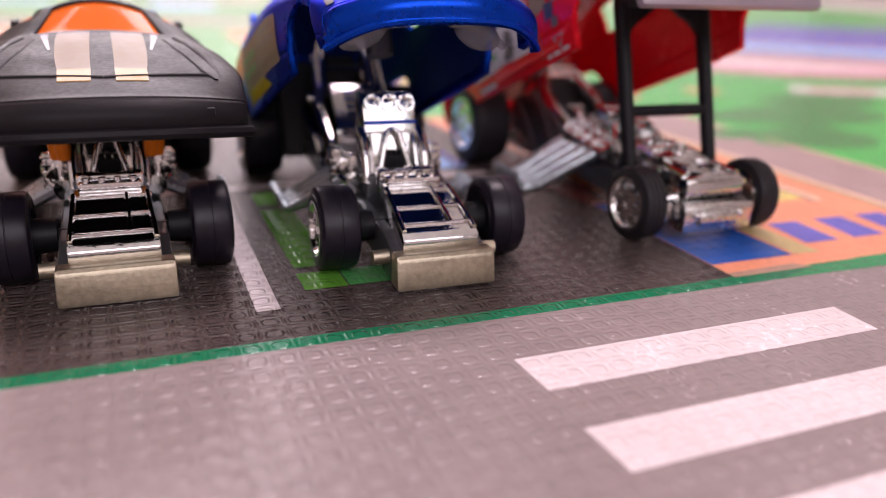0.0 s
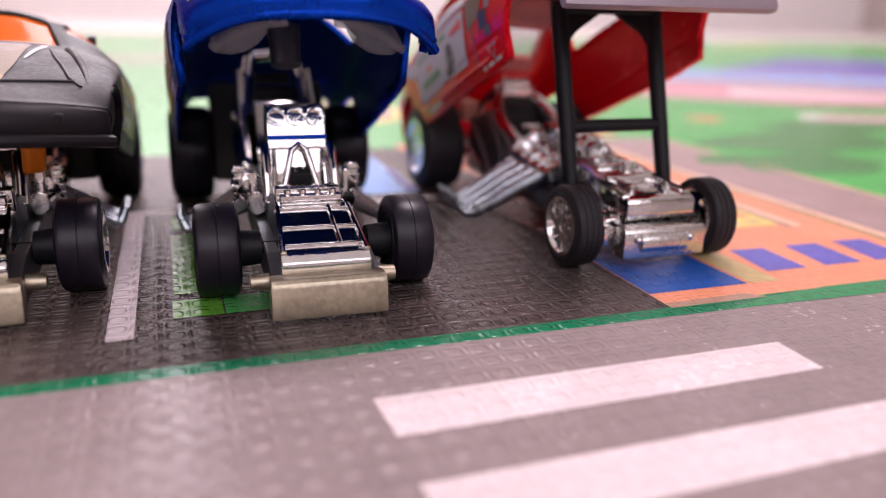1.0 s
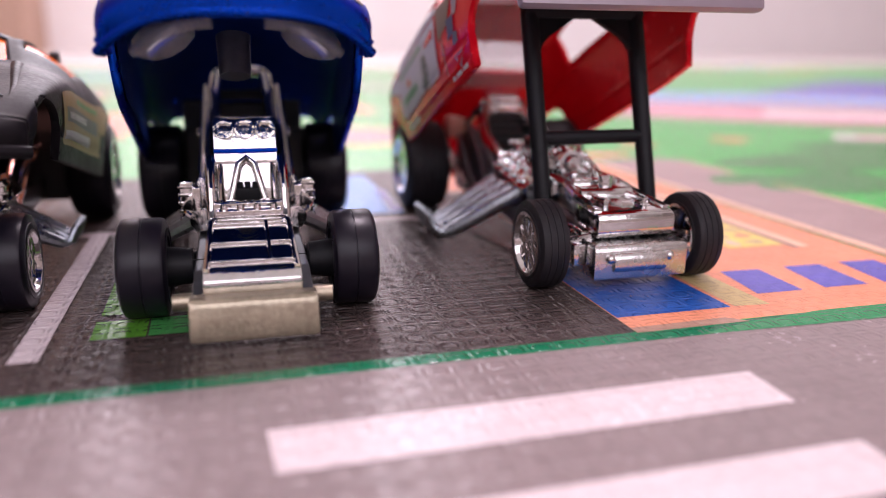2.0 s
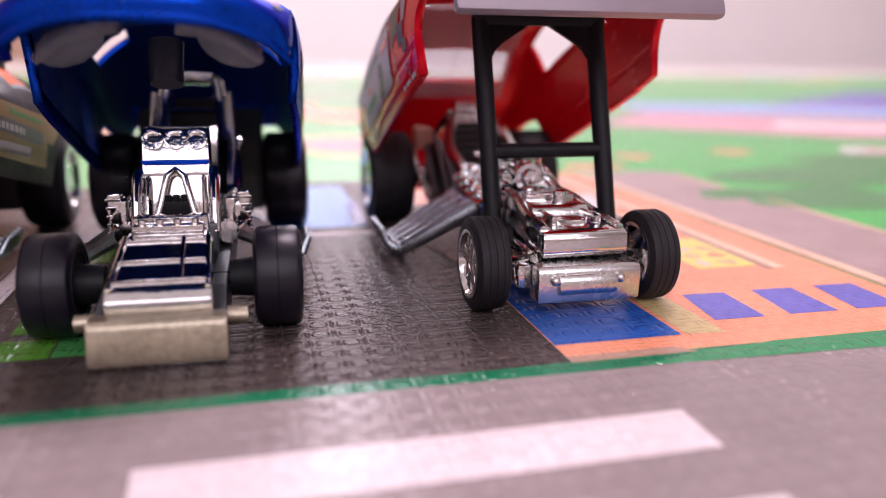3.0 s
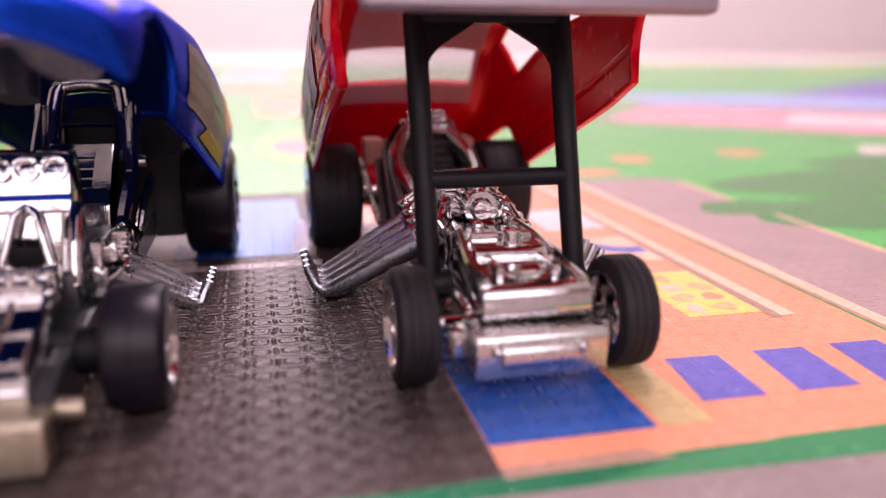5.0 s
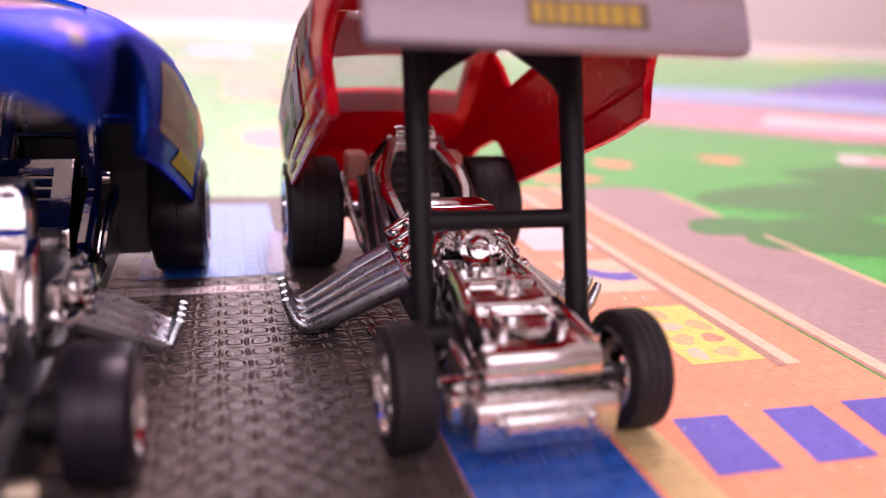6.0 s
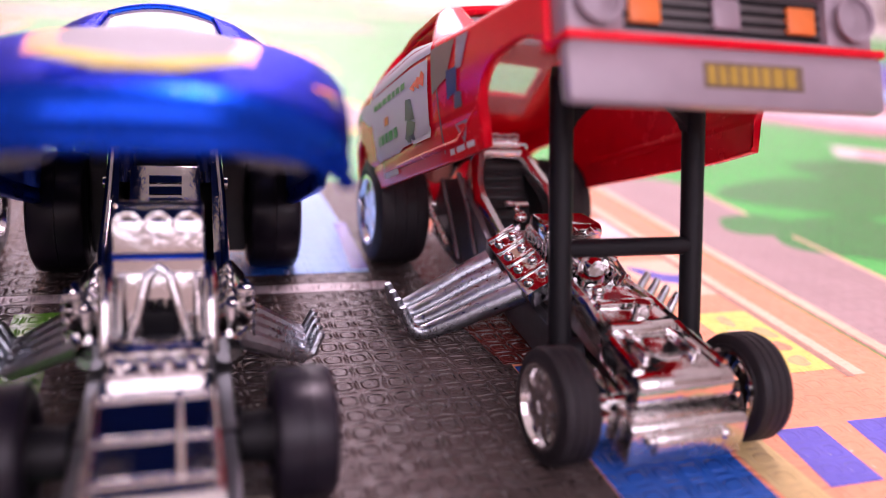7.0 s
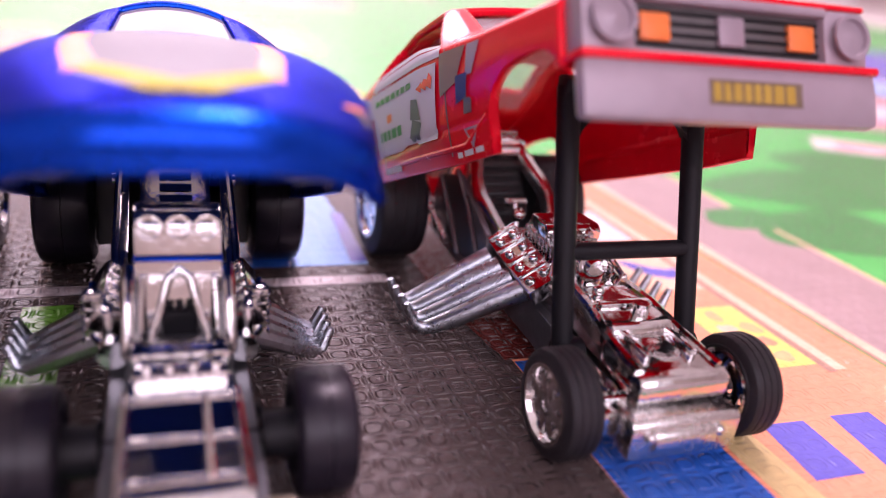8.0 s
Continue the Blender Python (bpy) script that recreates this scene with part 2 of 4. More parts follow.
for k in range(7):
    patch("printed_spot", ellipse(71.4 + (k % 2) * 3.6 + 0.3 * k, 41.6 + (k // 2) * 3.9, 1.2 + 0.2 * (k % 3), 1.5, 16, 0.14, k), (SAND, STRAW, STRAW, ORANGE)[k % 4], 5)
patch("printed_arc", [(69.4, 73.5), (71.6, 73.0), (74.0, 70.6), (76.6, 69.6), (78.2, 69.8), (78.2, 66.6), (75.0, 66.2), (72.4, 67.6), (70.6, 70.2)], VIOLET, 5, "violet printed wavy shape")
patch("printed_field", rect(68.5, 62, 80.5, 76), SAND, 4, "sand coloured printed field")
patch("printed_panel", rect(68.0, 82, 78.5, 97), PALE, 4, "pale printed panel")
patch("printed_line", rect(79.9, 37.4, 81.8, 125), SAND, 5, "sand coloured printed line")
patch("printed_shadow_line", rect(78.5, 37.0, 79.9, 125), SHADE, 5, "brown printed shadow line")
patch("printed_line", rect(89.2, 12.4, 91.2, 128), SAND, 5, "sand coloured printed line")
patch("printed_shadow_line", rect(88.3, 12.4, 89.2, 128), SHADE, 5, "brown printed shadow line")
patch("printed_side_road", [(89.4, 12.3), (113.4, 12.3), (113.4, 122), (111, 125.4), (107, 126.5), (89.4, 126.5)], MAUVE, 2, "mauve grey printed side road")
patch("printed_line", rect(113.2, 12.3, 114.3, 122), SAND, 3, "sand coloured printed line")

# far fields of the print
patch("printed_ring", ellipse(41, 197, 19.5, 30, 40), YELLOW, 2, "yellow printed ring")
patch("printed_ring_middle", ellipse(41, 197, 15.5, 23, 40), MAUVE, 3)
for k, (x, y, rx, ry) in enumerate(((128, 84, 20, 12), (152, 112, 30, 17), (185, 135, 26, 13), (112, 92, 9, 7))):
    patch("printed_bush", ellipse(x, y, rx, ry, 36, 0.09, k), DEEP, 2 + k % 2, "dark green printed bush")
for x, y, rx, ry in ((155, 159, 6, 6), (119, 154, 5, 6), (98, 136, 8, 5)):
    patch("printed_flower_bed", ellipse(x, y, rx, ry, 20, 0.1, 7), ORANGE, 3, "orange printed flower bed")
patch("printed_sign", [(189, 151), (226, 136), (238, 150), (200, 166)], PALE, 3, "pale printed sign")
patch("printed_sign_mark", [(198, 151), (222, 143), (228, 151), (204, 159)], PINK, 4)
patch("printed_roof", rect(22, 300, 48, 405), ORANGE, 2, "orange printed roof")
patch("printed_roof", rect(-48, 205, -31, 300), ORANGE, 2, "orange printed roof")
patch("printed_roof", rect(40, 282, 66, 350), ORANGE, 2, "orange printed roof")
patch("printed_roof", rect(-120, 330, -60, 420), ORANGE, 2, "orange printed roof")
patch("printed_far_road", [(-900, 430), (-100, 440), (130, 470), (130, 520), (-100, 500), (-900, 500)], MAUVE, 2, "mauve printed road")
patch("printed_far_road", [(150, 250), (225, 186), (420, 110), (1100, -120), (1100, 20), (440, 190), (290, 300), (210, 330)], MAUVE, 2, "mauve printed road")
patch("printed_far_field", [(160, 258), (228, 194), (330, 168), (380, 196), (284, 258), (214, 312)], PINK, 3, "pink printed field")
patch("printed_far_field", [(222, 232), (262, 206), (330, 190), (300, 222), (250, 262)], PALE, 4, "pale printed field")
patch("printed_far_water", [(215, 330), (290, 300), (440, 192), (700, 100), (700, 150), (470, 260), (330, 380), (230, 400)], SKY, 3, "light blue printed river")
patch("printed_far_water", [(320, 372), (460, 262), (640, 190), (900, 330), (520, 520)], VIOLET, 3, "violet printed field")
patch("printed_far_line", [(208, 352), (318, 330), (560, 190), (562, 200), (325, 345), (210, 366)], SAND, 4, "orange printed line")
for k in range(26):
    rnd = random.Random(k)
    x, y = rnd.uniform(-700, 800), rnd.uniform(430, 940)
    patch("printed_block", rect(x, y, x + rnd.uniform(40, 130), y + rnd.uniform(30, 80)), (ORANGE, PALE, SKY, PINK, MAUVE, PALE, YELLOW)[k % 7], 3 + k % 3, "printed building block of the play mat")

# ---- toy car materials ----
CHROME = material("vacuum_chrome", (0.70, 0.685, 0.68), 0.08, 1.0, vary=0.16, scale=500, bump=0.22, bump_scale=1100)
CAST = material("cast_zinc", (0.43, 0.375, 0.28), 0.38, 0.9, vary=0.3, scale=700, bump=0.22, bump_scale=2200)
PLATE = material("bright_zinc_plate", (0.72, 0.71, 0.70), 0.27, 1.0, vary=0.16, scale=500, bump=0.2, bump_scale=1500)
PIPE = material("satin_grey_metal", (0.42, 0.46, 0.50), 0.3, 1.0, vary=0.25, scale=900, bump=0.24, bump_scale=3500)
STEEL = material("dark_steel", (0.16, 0.165, 0.18), 0.35, 0.8, vary=0.2, scale=500, bump=0.15, bump_scale=2000)
RUBBER = material("black_rubber", (0.014, 0.012, 0.015), 0.6, vary=0.25, scale=500, bump=0.2, bump_scale=2500, spec=0.35)
PLASTIC = material("black_plastic_tyre", (0.010, 0.008, 0.014), 0.34, vary=0.2, scale=400, bump=0.05, bump_scale=1500, spec=0.28)
BLACK = material("black_plastic", (0.007, 0.007, 0.009), 0.5, vary=0.2, scale=400, bump=0.1, bump_scale=2500, spec=0.22)
SEAT = material("dark_seat_plastic", (0.03, 0.03, 0.032), 0.5, vary=0.2, scale=500)
REDP = material("red_gloss_paint", (0.74, 0.005, 0.018), 0.24, 0.12, vary=0.08, scale=300, bump=0.04, bump_scale=1500, coat=0.2, spec=0.3, edge=(0.85, 0.12, 0.16))
BLUEP = material("blue_metallic_paint", (0.005, 0.055, 0.50), 0.30, 0.88, vary=0.12, scale=700, coat=0.05, spec=0.3, edge=(0.02, 0.10, 0.62))
# darker copy of the body blue, holding the shade inside the shell
BLUESHADE = material("shaded_blue_inside", (0.007, 0.03, 0.20), 0.6, vary=0.15, scale=400, spec=0.15)
BLACKP = material("black_satin_paint", (0.012, 0.010, 0.012), 0.46, vary=0.12, scale=900, bump=0.05, bump_scale=3500, spec=0.13)
MAUVEP = material("silver_mauve_paint", (0.31, 0.25, 0.29), 0.4, 0.15, vary=0.08, scale=300, coat=0.15)
SILVERP = material("silver_white_print", (0.26, 0.25, 0.27), 0.6, vary=0.08, scale=300, spec=0.15)
WHITEP = material("white_paint", (0.62, 0.59, 0.60), 0.5, vary=0.05, scale=300)
GOLDP = material("bronze_print", (0.31, 0.175, 0.045), 0.4, 0.2, vary=0.15, scale=400)
BEIGEP = material("beige_print", (0.23, 0.165, 0.115), 0.5, 0.1, vary=0.12, scale=400)
LEAFP = material("green_decal", (0.03, 0.26, 0.05), 0.4, vary=0.15, scale=400)
YELP = material("yellow_decal", (0.44, 0.36, 0.005), 0.55, vary=0.12, scale=400, spec=0.2)
FIREP = material("orange_decal", (0.80, 0.20, 0.04), 0.4, vary=0.12, scale=400)
GREYP = material("grey_decal", (0.10, 0.09, 0.09), 0.4, vary=0.2, scale=400)
NAVYP = material("navy_decal", (0.02, 0.03, 0.09), 0.4, vary=0.2, scale=400)
GOLDT = material("gold_lettering", (0.42, 0.28, 0.04), 0.4, 0.2, vary=0.15, scale=800)
BRONZE = material("dark_bronze_print", (0.16, 0.115, 0.075), 0.45, 0.1, vary=0.25, scale=900)
FLAME = material("orange_clear_plastic", (1.0, 0.25, 0.01), 0.3, vary=0.08, scale=300)
SALMON = material("salmon_plastic", (0.75, 0.42, 0.32), 0.4, vary=0.08, scale=300)


def glass(name, colour, mixin, spec=0.5):
    m = bpy.data.materials.new(name)
    m.use_nodes = True
    nt = m.node_tree
    p = nt.nodes["Principled BSDF"]
    p.inputs["Base Color"].default_value = (*colour, 1)
    p.inputs["Roughness"].default_value = 0.06
    p.inputs["IOR"].default_value = 1.45
    p.inputs["Specular IOR Level"].default_value = spec
    tr, mx = nt.nodes.new("ShaderNodeBsdfTransparent"), nt.nodes.new("ShaderNodeMixShader")
    tr.inputs[0].default_value = (*[0.4 + 0.6 * c for c in colour], 1)
    mx.inputs[0].default_value = mixin
    out = nt.nodes["Material Output"]
    nt.links.new(tr.outputs[0], mx.inputs[1])
    nt.links.new(p.outputs[0], mx.inputs[2])
    nt.links.new(mx.outputs[0], out.inputs[0])
    return m


CLEAR = glass("clear_plastic", (0.85, 0.85, 0.88), 0.22)
AMBER = glass("orange_clear_window", (1.0, 0.19, 0.02), 0.75, 0.12)

MILKY = glass("pale_windscreen_plastic", (0.46, 0.43, 0.46), 0.5, 0.3)
FROST = glass("frosted_plastic", (0.55, 0.57, 0.62), 0.3)

YO = 55.0


def car(name, cx, label, category="toy car", turn=0.0):
    ob = tagged(new(name), label, category, group="row of toy cars")
    ob.matrix_world = pose(cx * MM, YO * MM, 0, 0, 0, turn)
    return ob


def cpart(name, bm, mat, parent, label="", smooth=True):
    """A part of a car, drawn with y along the row of cars."""
    bmesh.ops.translate(bm, verts=bm.verts, vec=(0, -YO, 0))
    return finish(name, bm, mat, parent, label, smooth)


def wedge(bm, side, w0, w1=None, bevel=0.25):
    """A solid over a side outline of (y, z); half width w0 at its least y, w1 at its greatest."""
    w1 = w0 if w1 is None else w1
    ys = [y for y, z in side]
    lo, hi = min(ys), max(ys)
    wid = [w0 + (w1 - w0) * (y - lo) / (hi - lo) for y in ys]
    a = [bm.verts.new((-w, y, z)) for (y, z), w in zip(side, wid)]
    b = [bm.verts.new((w, y, z)) for (y, z), w in zip(side, wid)]
    n = len(side)
    fs = [bm.faces.new(a), bm.faces.new(b[::-1])]
    for k in range(n):
        fs.append(bm.faces.new((a[k], b[k], b[(k + 1) % n], a[(k + 1) % n])))
    if bevel:
        es = {e for f in fs for e in f.edges}
        bmesh.ops.bevel(bm, geom=list(es), offset=bevel, segments=2, affect="EDGES", profile=0.6)
    return bm


def moved(bm, x=0.0, y=0.0, z=0.0):
    bmesh.ops.translate(bm, verts=bm.verts, vec=(x, y, z))
    return bm


def wheel(name, parent, x, y, r, w, side, rubber, rim_r, spokes, label, rim_mat, open_back=False):
    """A tyre with its rim; side is +1 where the outer face looks to +x."""
    t = bmesh.new()
    e = 0.12 * r
    prof = [(-w / 2, rim_r), (-w / 2, r - e), (-w / 2 + e * 0.4, r - e * 0.25), (-w / 2 + e, r), *[(g * w + d, r - c) for g in ((-0.22, 0.0, 0.22) if rubber is RUBBER else (0.0,)) for d, c in ((-0.08, 0.0), (-0.03, 0.08), (0.03, 0.08), (0.08, 0.0))], (w / 2 - e, r), (w / 2 - e * 0.4, r - e * 0.25), (w / 2, r - e), (w / 2, rim_r), (-w / 2, rim_r)]
    lathe(t, (x, y, r), prof, 48)
    for s in (-1, 1):  # raised ring on the side wall
        lathe(t, (x, y, r), [(s * w / 2, r * 0.80), (s * (w / 2 + 0.1), r * 0.79), (s * (w / 2 + 0.1), r * 0.74), (s * w / 2, r * 0.73)], 40)
    tyre = cpart(name, t, rubber, parent, label)
    k = bmesh.new()
    o = side * w / 2
    dish = [(o + side * 0.12, rim_r * 1.04), (o + side * 0.12, rim_r * 0.93), (o - side * 0.4, rim_r * 0.86), (o - side * 0.8, rim_r * 0.82), (o - side * 0.85, rim_r * 0.66), (o - side * 1.3, rim_r * 0.60)]
    lathe(k, (x, y, r), dish, 40)
    cpart("rim", k, rim_mat, tyre, "bright chrome rim")
    d = bmesh.new()
    for i in range(spokes):
        a = 2 * math.pi * i / spokes + 0.2
        m = Matrix.Translation((x + o - side * 0.55, y, r)) @ Matrix.Rotation(a, 4, "X")
        wd = rim_r * (0.17 if spokes > 5 else 0.26)
        box(d, -0.3, 0.3, -wd, wd, rim_r * 0.18, rim_r * 0.82, 0.12, m)
    rod(d, (x + o - side * 1.1, y, r), (x + o - side * 0.35, y, r), rim_r * 0.30, rim_r * 0.22, 16)
    cpart("spokes", d, rim_mat, tyre, "chrome spokes and hub")
    if open_back:
        b = bmesh.new()
        lathe(b, (x, y, r), [(-o - side * 0.1, rim_r * 1.04), (-o - side * 0.1, rim_r * 0.93), (-o + side * 0.6, rim_r * 0.86), (o - side * 1.0, rim_r * 0.84)], 40)
        cpart("inner_rim", b, rim_mat, tyre, "bright chrome inner rim")
        return tyre
    b = bmesh.new()
    rod(b, (x - side * (w / 2 - 0.2), y, r), (x + o - side * 1.7, y, r), rim_r * 0.98, n=28)
    cpart("hub_back", b, BLACK, tyre)
    return tyre


# ---- raised body shells ----
def curve(table, width=1.6):
    """A softened line through (u, value) pairs."""
    us, vs = [a for a, _ in table], [b for _, b in table]
    return functools.lru_cache(maxsize=None)(lambda u: sum(float(np.interp(u + d * width, us, vs)) for d in (-1, -0.5, 0, 0.5, 1)) / 5)


class Shell:
    """A thin hollow car body. u runs from the tail to the nose, h up from the sill; it is hinged at the tail and leans by tilt degrees."""

    def __init__(self, tail_y, tail_z, tilt, length, half, belt, top, edge, edge_half, arches, nose_round, tuck=0.06, full=1.0, skew=0.0, rise=0.0):
        self.c, self.s = math.cos(radians(tilt)), math.sin(radians(tilt))
        self.ty, self.tz, self.length = tail_y, tail_z, length
        self.half, self.belt, self.top, self.edge, self.edge_half = [curve(t) for t in (half, belt, top, edge, edge_half)]
        self.arches, self.nose_round, self.tuck, self.full, self.skew, self.rise = arches, nose_round, tuck, full, skew, rise

    def low(self, u):
        h = self.rise * max(0.0, 1 - u / 50)
        for c, r, lift in self.arches:
            if abs(u - c) < r:
                h = max(h, lift * (1 - abs((u - c) / r) ** 3) ** 0.4)
        return h

    def world(self, x, u, h):
        return Vector((x + self.skew * u, self.ty - u * self.c + h * self.s, self.tz + u * self.s + h * self.c))

    def flat(self, u, q):
        """(x, h) of the right half at length u, q from the sill (0) to the middle of the roof (1)."""
        w, hb, hr, wr, ht = self.half(u), self.belt(u), self.edge(u), self.edge_half(u), self.top(u)
        if q <= 0.5:
            s = q / 0.5
            h = self.low(u) + (hb - self.low(u)) * s
            k = h / max(hb, 0.1)
            x = w * (1 - self.tuck * (1 - k) ** 2 - 0.02 * k ** 3)
            if 0.30 < k < 0.36:
                x *= 0.992
        elif q <= 0.75:
            s = (q - 0.5) / 0.25
            x = w * 0.98 + (wr - w * 0.98) * s ** self.full
            h = hb + (hr - hb) * (1 - (1 - s) ** self.full)
        else:
            s = (q - 0.75) / 0.25
            x = wr * (1 - s)
            h = hr + (ht - hr) * (1 - (1 - s) ** 2)
        return x, h

    def at(self, u, q, side, off=0.0):
        def place(u, q):
            x, h = self.flat(u, q)
            k = max(0.0, (u - self.length + 18) / 18)
            back = self.nose_round * k * k * abs(x / max(self.half(u), 1)) ** 2.6
            return self.world(side * x, u - back, h)
        p = place(u, q)
        if off:
            e = 0.05
            a = place(u + e, q) - place(u - e, q)
            b = place(u, min(1, q + 0.004)) - place(u, max(0, q - 0.004))
            n = a.cross(b)
            if n.length > 1e-9:
                n.normalize()
                mid = self.world(0, u, 5.0)
                if n.dot(p - mid) < 0:
                    n = -n
                p = p + n * off
        return p

    def mesh(self, skip, nu=100, nq=30, u0=0.0, off=0.0):
        bm = bmesh.new()
        us = [u0 + (self.length - u0) * k / nu for k in range(nu + 1)]
        qs = [k / nq for k in range(nq + 1)]
        cols = [(q, -1) for q in qs] + [(q, 1) for q in qs[-2::-1]]
        grid = [[bm.verts.new(self.at(u, q, s, off)) for q, s in cols] for u in us]
        for i in range(nu):
            um = (us[i] + us[i + 1]) / 2
            for j in range(len(cols) - 1):
                qm = (cols[j][0] + cols[j + 1][0]) / 2
                if not skip(um, qm):
                    bm.faces.new((grid[i][j], grid[i][j + 1], grid[i + 1][j + 1], grid[i + 1][j]))
        loose = [v for v in bm.verts if not v.link_faces]
        bmesh.ops.delete(bm, geom=loose, context="VERTS")
        return bm

    def nose(self, lip, nx=40, nv=10, forward=1.0):
        """The front face, from the bonnet's edge down to lip(x share)."""
        bm = bmesh.new()
        u = self.length
        rows = []
        for i in range(nx + 1):
            a = -1 + 2 * i / nx
            w = self.half(u) * 0.985
            q = 1 - abs(a)
            # the top edge follows the shell's own end section above the belt
            x, h = self.flat(u, 0.5 + 0.5 * q)
            side = 1 if a > 0 else -1
            back = self.nose_round * abs(x / self.half(u)) ** 2.6
            lo = lip(abs(a))
            col = []
            for j in range(nv + 1):
                t = j / nv
                bulge = forward * math.sin(math.pi * min(1, t * 1.0)) * (1 - abs(a) ** 6)
                col.append(bm.verts.new(self.world(side * x, u - back + bulge, h + (lo - h) * t)))
            rows.append(col)
        for i in range(nx):
            for j in range(nv):
                try:
                    bm.faces.new((rows[i][j], rows[i + 1][j], rows[i + 1][j + 1], rows[i][j + 1]))
                except ValueError:
                    pass
        bmesh.ops.remove_doubles(bm, verts=bm.verts, dist=0.01)
        return bm

    def decal(self, outline, side, off=0.56, n=9):
        """A patch on the shell over a four-cornered outline of (u, q)."""
        bm = bmesh.new()
        a, b, c, d = [Vector(p) for p in outline]
        g = [[None] * (n + 1) for _ in range(n + 1)]
        for i in range(n + 1):
            for j in range(n + 1):
                p = (a * (1 - i / n) + b * (i / n)) * (1 - j / n) + (d * (1 - i / n) + c * (i / n)) * (j / n)
                g[i][j] = bm.verts.new(self.at(p.x, p.y, side, off))
        for i in range(n):
            for j in range(n):
                bm.faces.new((g[i][j], g[i + 1][j], g[i + 1][j + 1], g[i][j + 1]))
        return bm


def thicken(ob, mm):
    mod = ob.modifiers.new("thickness", "SOLIDIFY")
    mod.thickness, mod.offset = mm * MM, 0.0
    return ob


def ur(u0, q0, u1, q1):
    return [(u0, q0), (u1, q0), (u1, q1), (u0, q1)]


# ---- chassis with a tall intake: used by the blue and the black car ----
def chassis(c, flames):
    b = bmesh.new()
    wedge(b, [(17.9, 0.6), (18.6, 4.4), (19.0, 4.8), (21.2, 4.8), (21.2, 0.5)], 6.3, 6.2, 0.5)
    bump = cpart("bumper", b, CAST, c, "worn cast metal bumper block")
    for s in (-1, 1):
        p = bmesh.new()
        rod(p, (s * 6.0, 23.0, 3.4), (s * 8.0, 23.0, 3.4), 0.95, 0.85, 18)
        cpart("bumper_pin", p, CAST, bump)
    for s in (-1, 1):
        r = bmesh.new()
        wedge(r, [(20.8, 1.0), (20.8, 4.5), (26, 5.8), (44, 6.5), (76, 7.6), (76, 4.2), (44, 2.2)], 0.75, 0.75, 0.2)
        moved(r, s * 5.2)
        cpart("frame_rail", r, STEEL, c)
    belly = bmesh.new()
    wedge(belly, [(21, 1.4), (21, 4.3), (80, 6.0), (80, 3.2)], 4.6, 5.0, 0.2)
    cpart("belly_pan", belly, STEEL, c)
    n = bmesh.new()
    wedge(n, [(20.6, 4.6), (20.4, 6.0), (21.4, 6.9), (29.8, 9.7), (32.6, 10.0), (33.6, 9.3), (33.6, 4.8)], 4.9, 4.0, 0.3)
    nose = cpart("nose_panel", n, CHROME, c, "mirror chrome sloping nose panel")
    g = bmesh.new()
    for y, z in ((22.6, 7.35), (26.0, 8.45), (29.6, 9.68)):
        box(g, -4.6, 4.6, y - 0.32, y + 0.32, z - 0.3, z + 0.18, 0.1)
    tube(g, [(1.9, 22.4, 7.4), (1.8, 26, 8.62), (1.7, 29.8, 9.85)], 0.24, 8)
    for s in (-1, 1):
        tube(g, [(s * 4.5, 21.2, 7.0), (s * 4.3, 26, 8.55), (s * 4.1, 30.2, 9.9)], 0.3, 8)
    cpart("ribs", g, CHROME, nose)
    d = bmesh.new()
    box(d, -3.6, 3.6, 31.2, 33.4, 9.7, 10.9, 0.25)
    for k in range(4):
        rod(d, (-2.7 + 1.8 * k, 32.2, 10.6), (-2.7 + 1.8 * k, 32.2, 11.4), 0.42, n=10)
    box(d, -3.9, 3.9, 34.0, 36.5, 8.2, 11.2, 0.3)
    cpart("fuel_tank", d, CHROME, c)
    # front axle
    ax = bmesh.new()
    rod(ax, (-9.0, 29.9, 5.3), (9.0, 29.9, 5.3), 0.7)
    for s in (-1, 1):
        rod(ax, (s * 6.2, 29.9, 5.3), (s * 8.9, 29.9, 5.3), 1.9, 2.2, 18)
        tube(ax, [(s * 4.8, 36, 5.5), (s * 6.5, 32.6, 5.6), (s * 8.2, 30.3, 5.3)], 0.45, 8)
    cpart("front_axle", ax, BLACK, c)
    # engine
    e = bmesh.new()
    box(e, -4.6, 4.6, 38, 58, 4.6, 9.6, 0.5)
    cpart("engine_block", e, STEEL, c)
    for s in (-1, 1):
        v = bmesh.new()
        m = Matrix.Translation((s * 6.1, 48.5, 9.2)) @ Matrix.Rotation(radians(-s * 38), 4, "Y")
        box(v, -1.6, 1.6, -6.0, 6.0, -1.2, 1.2, 0.35, m)
        for k in range(5):
            box(v, -1.3, 1.3, -5.2 + 2.3 * k, -4.2 + 2.3 * k, 1.0, 1.6, 0.2, m)
        cpart("valve_cover", v, CHROME, c, "ribbed chrome valve cover")
        cpart("mount_post", box(bmesh.new(), s * 6.0 - 0.5, s * 6.0 + 0.5, 40.2, 42.6, 6.6, 12.0, 0.25), CHROME, c)
        f = bmesh.new()
        box(f, s * 7.4 - 0.75, s * 7.4 + 0.75, 43.6, 45.4, 7.0, 12.2, 0.3)
        pump = cpart("pump", f, CHROME, c)
        for k in range(5):
            cpart("fin", box(bmesh.new(), s * 7.4 - 0.95, s * 7.4 + 0.95, 43.4, 45.5, 7.4 + k, 7.75 + k, 0.1), CHROME, pump)
        cpart("pulley", rod(bmesh.new(), (s * 5.6, 39.4, 8.2), (s * 5.6, 40.6, 8.2), 1.3, n=18), CHROME, c)
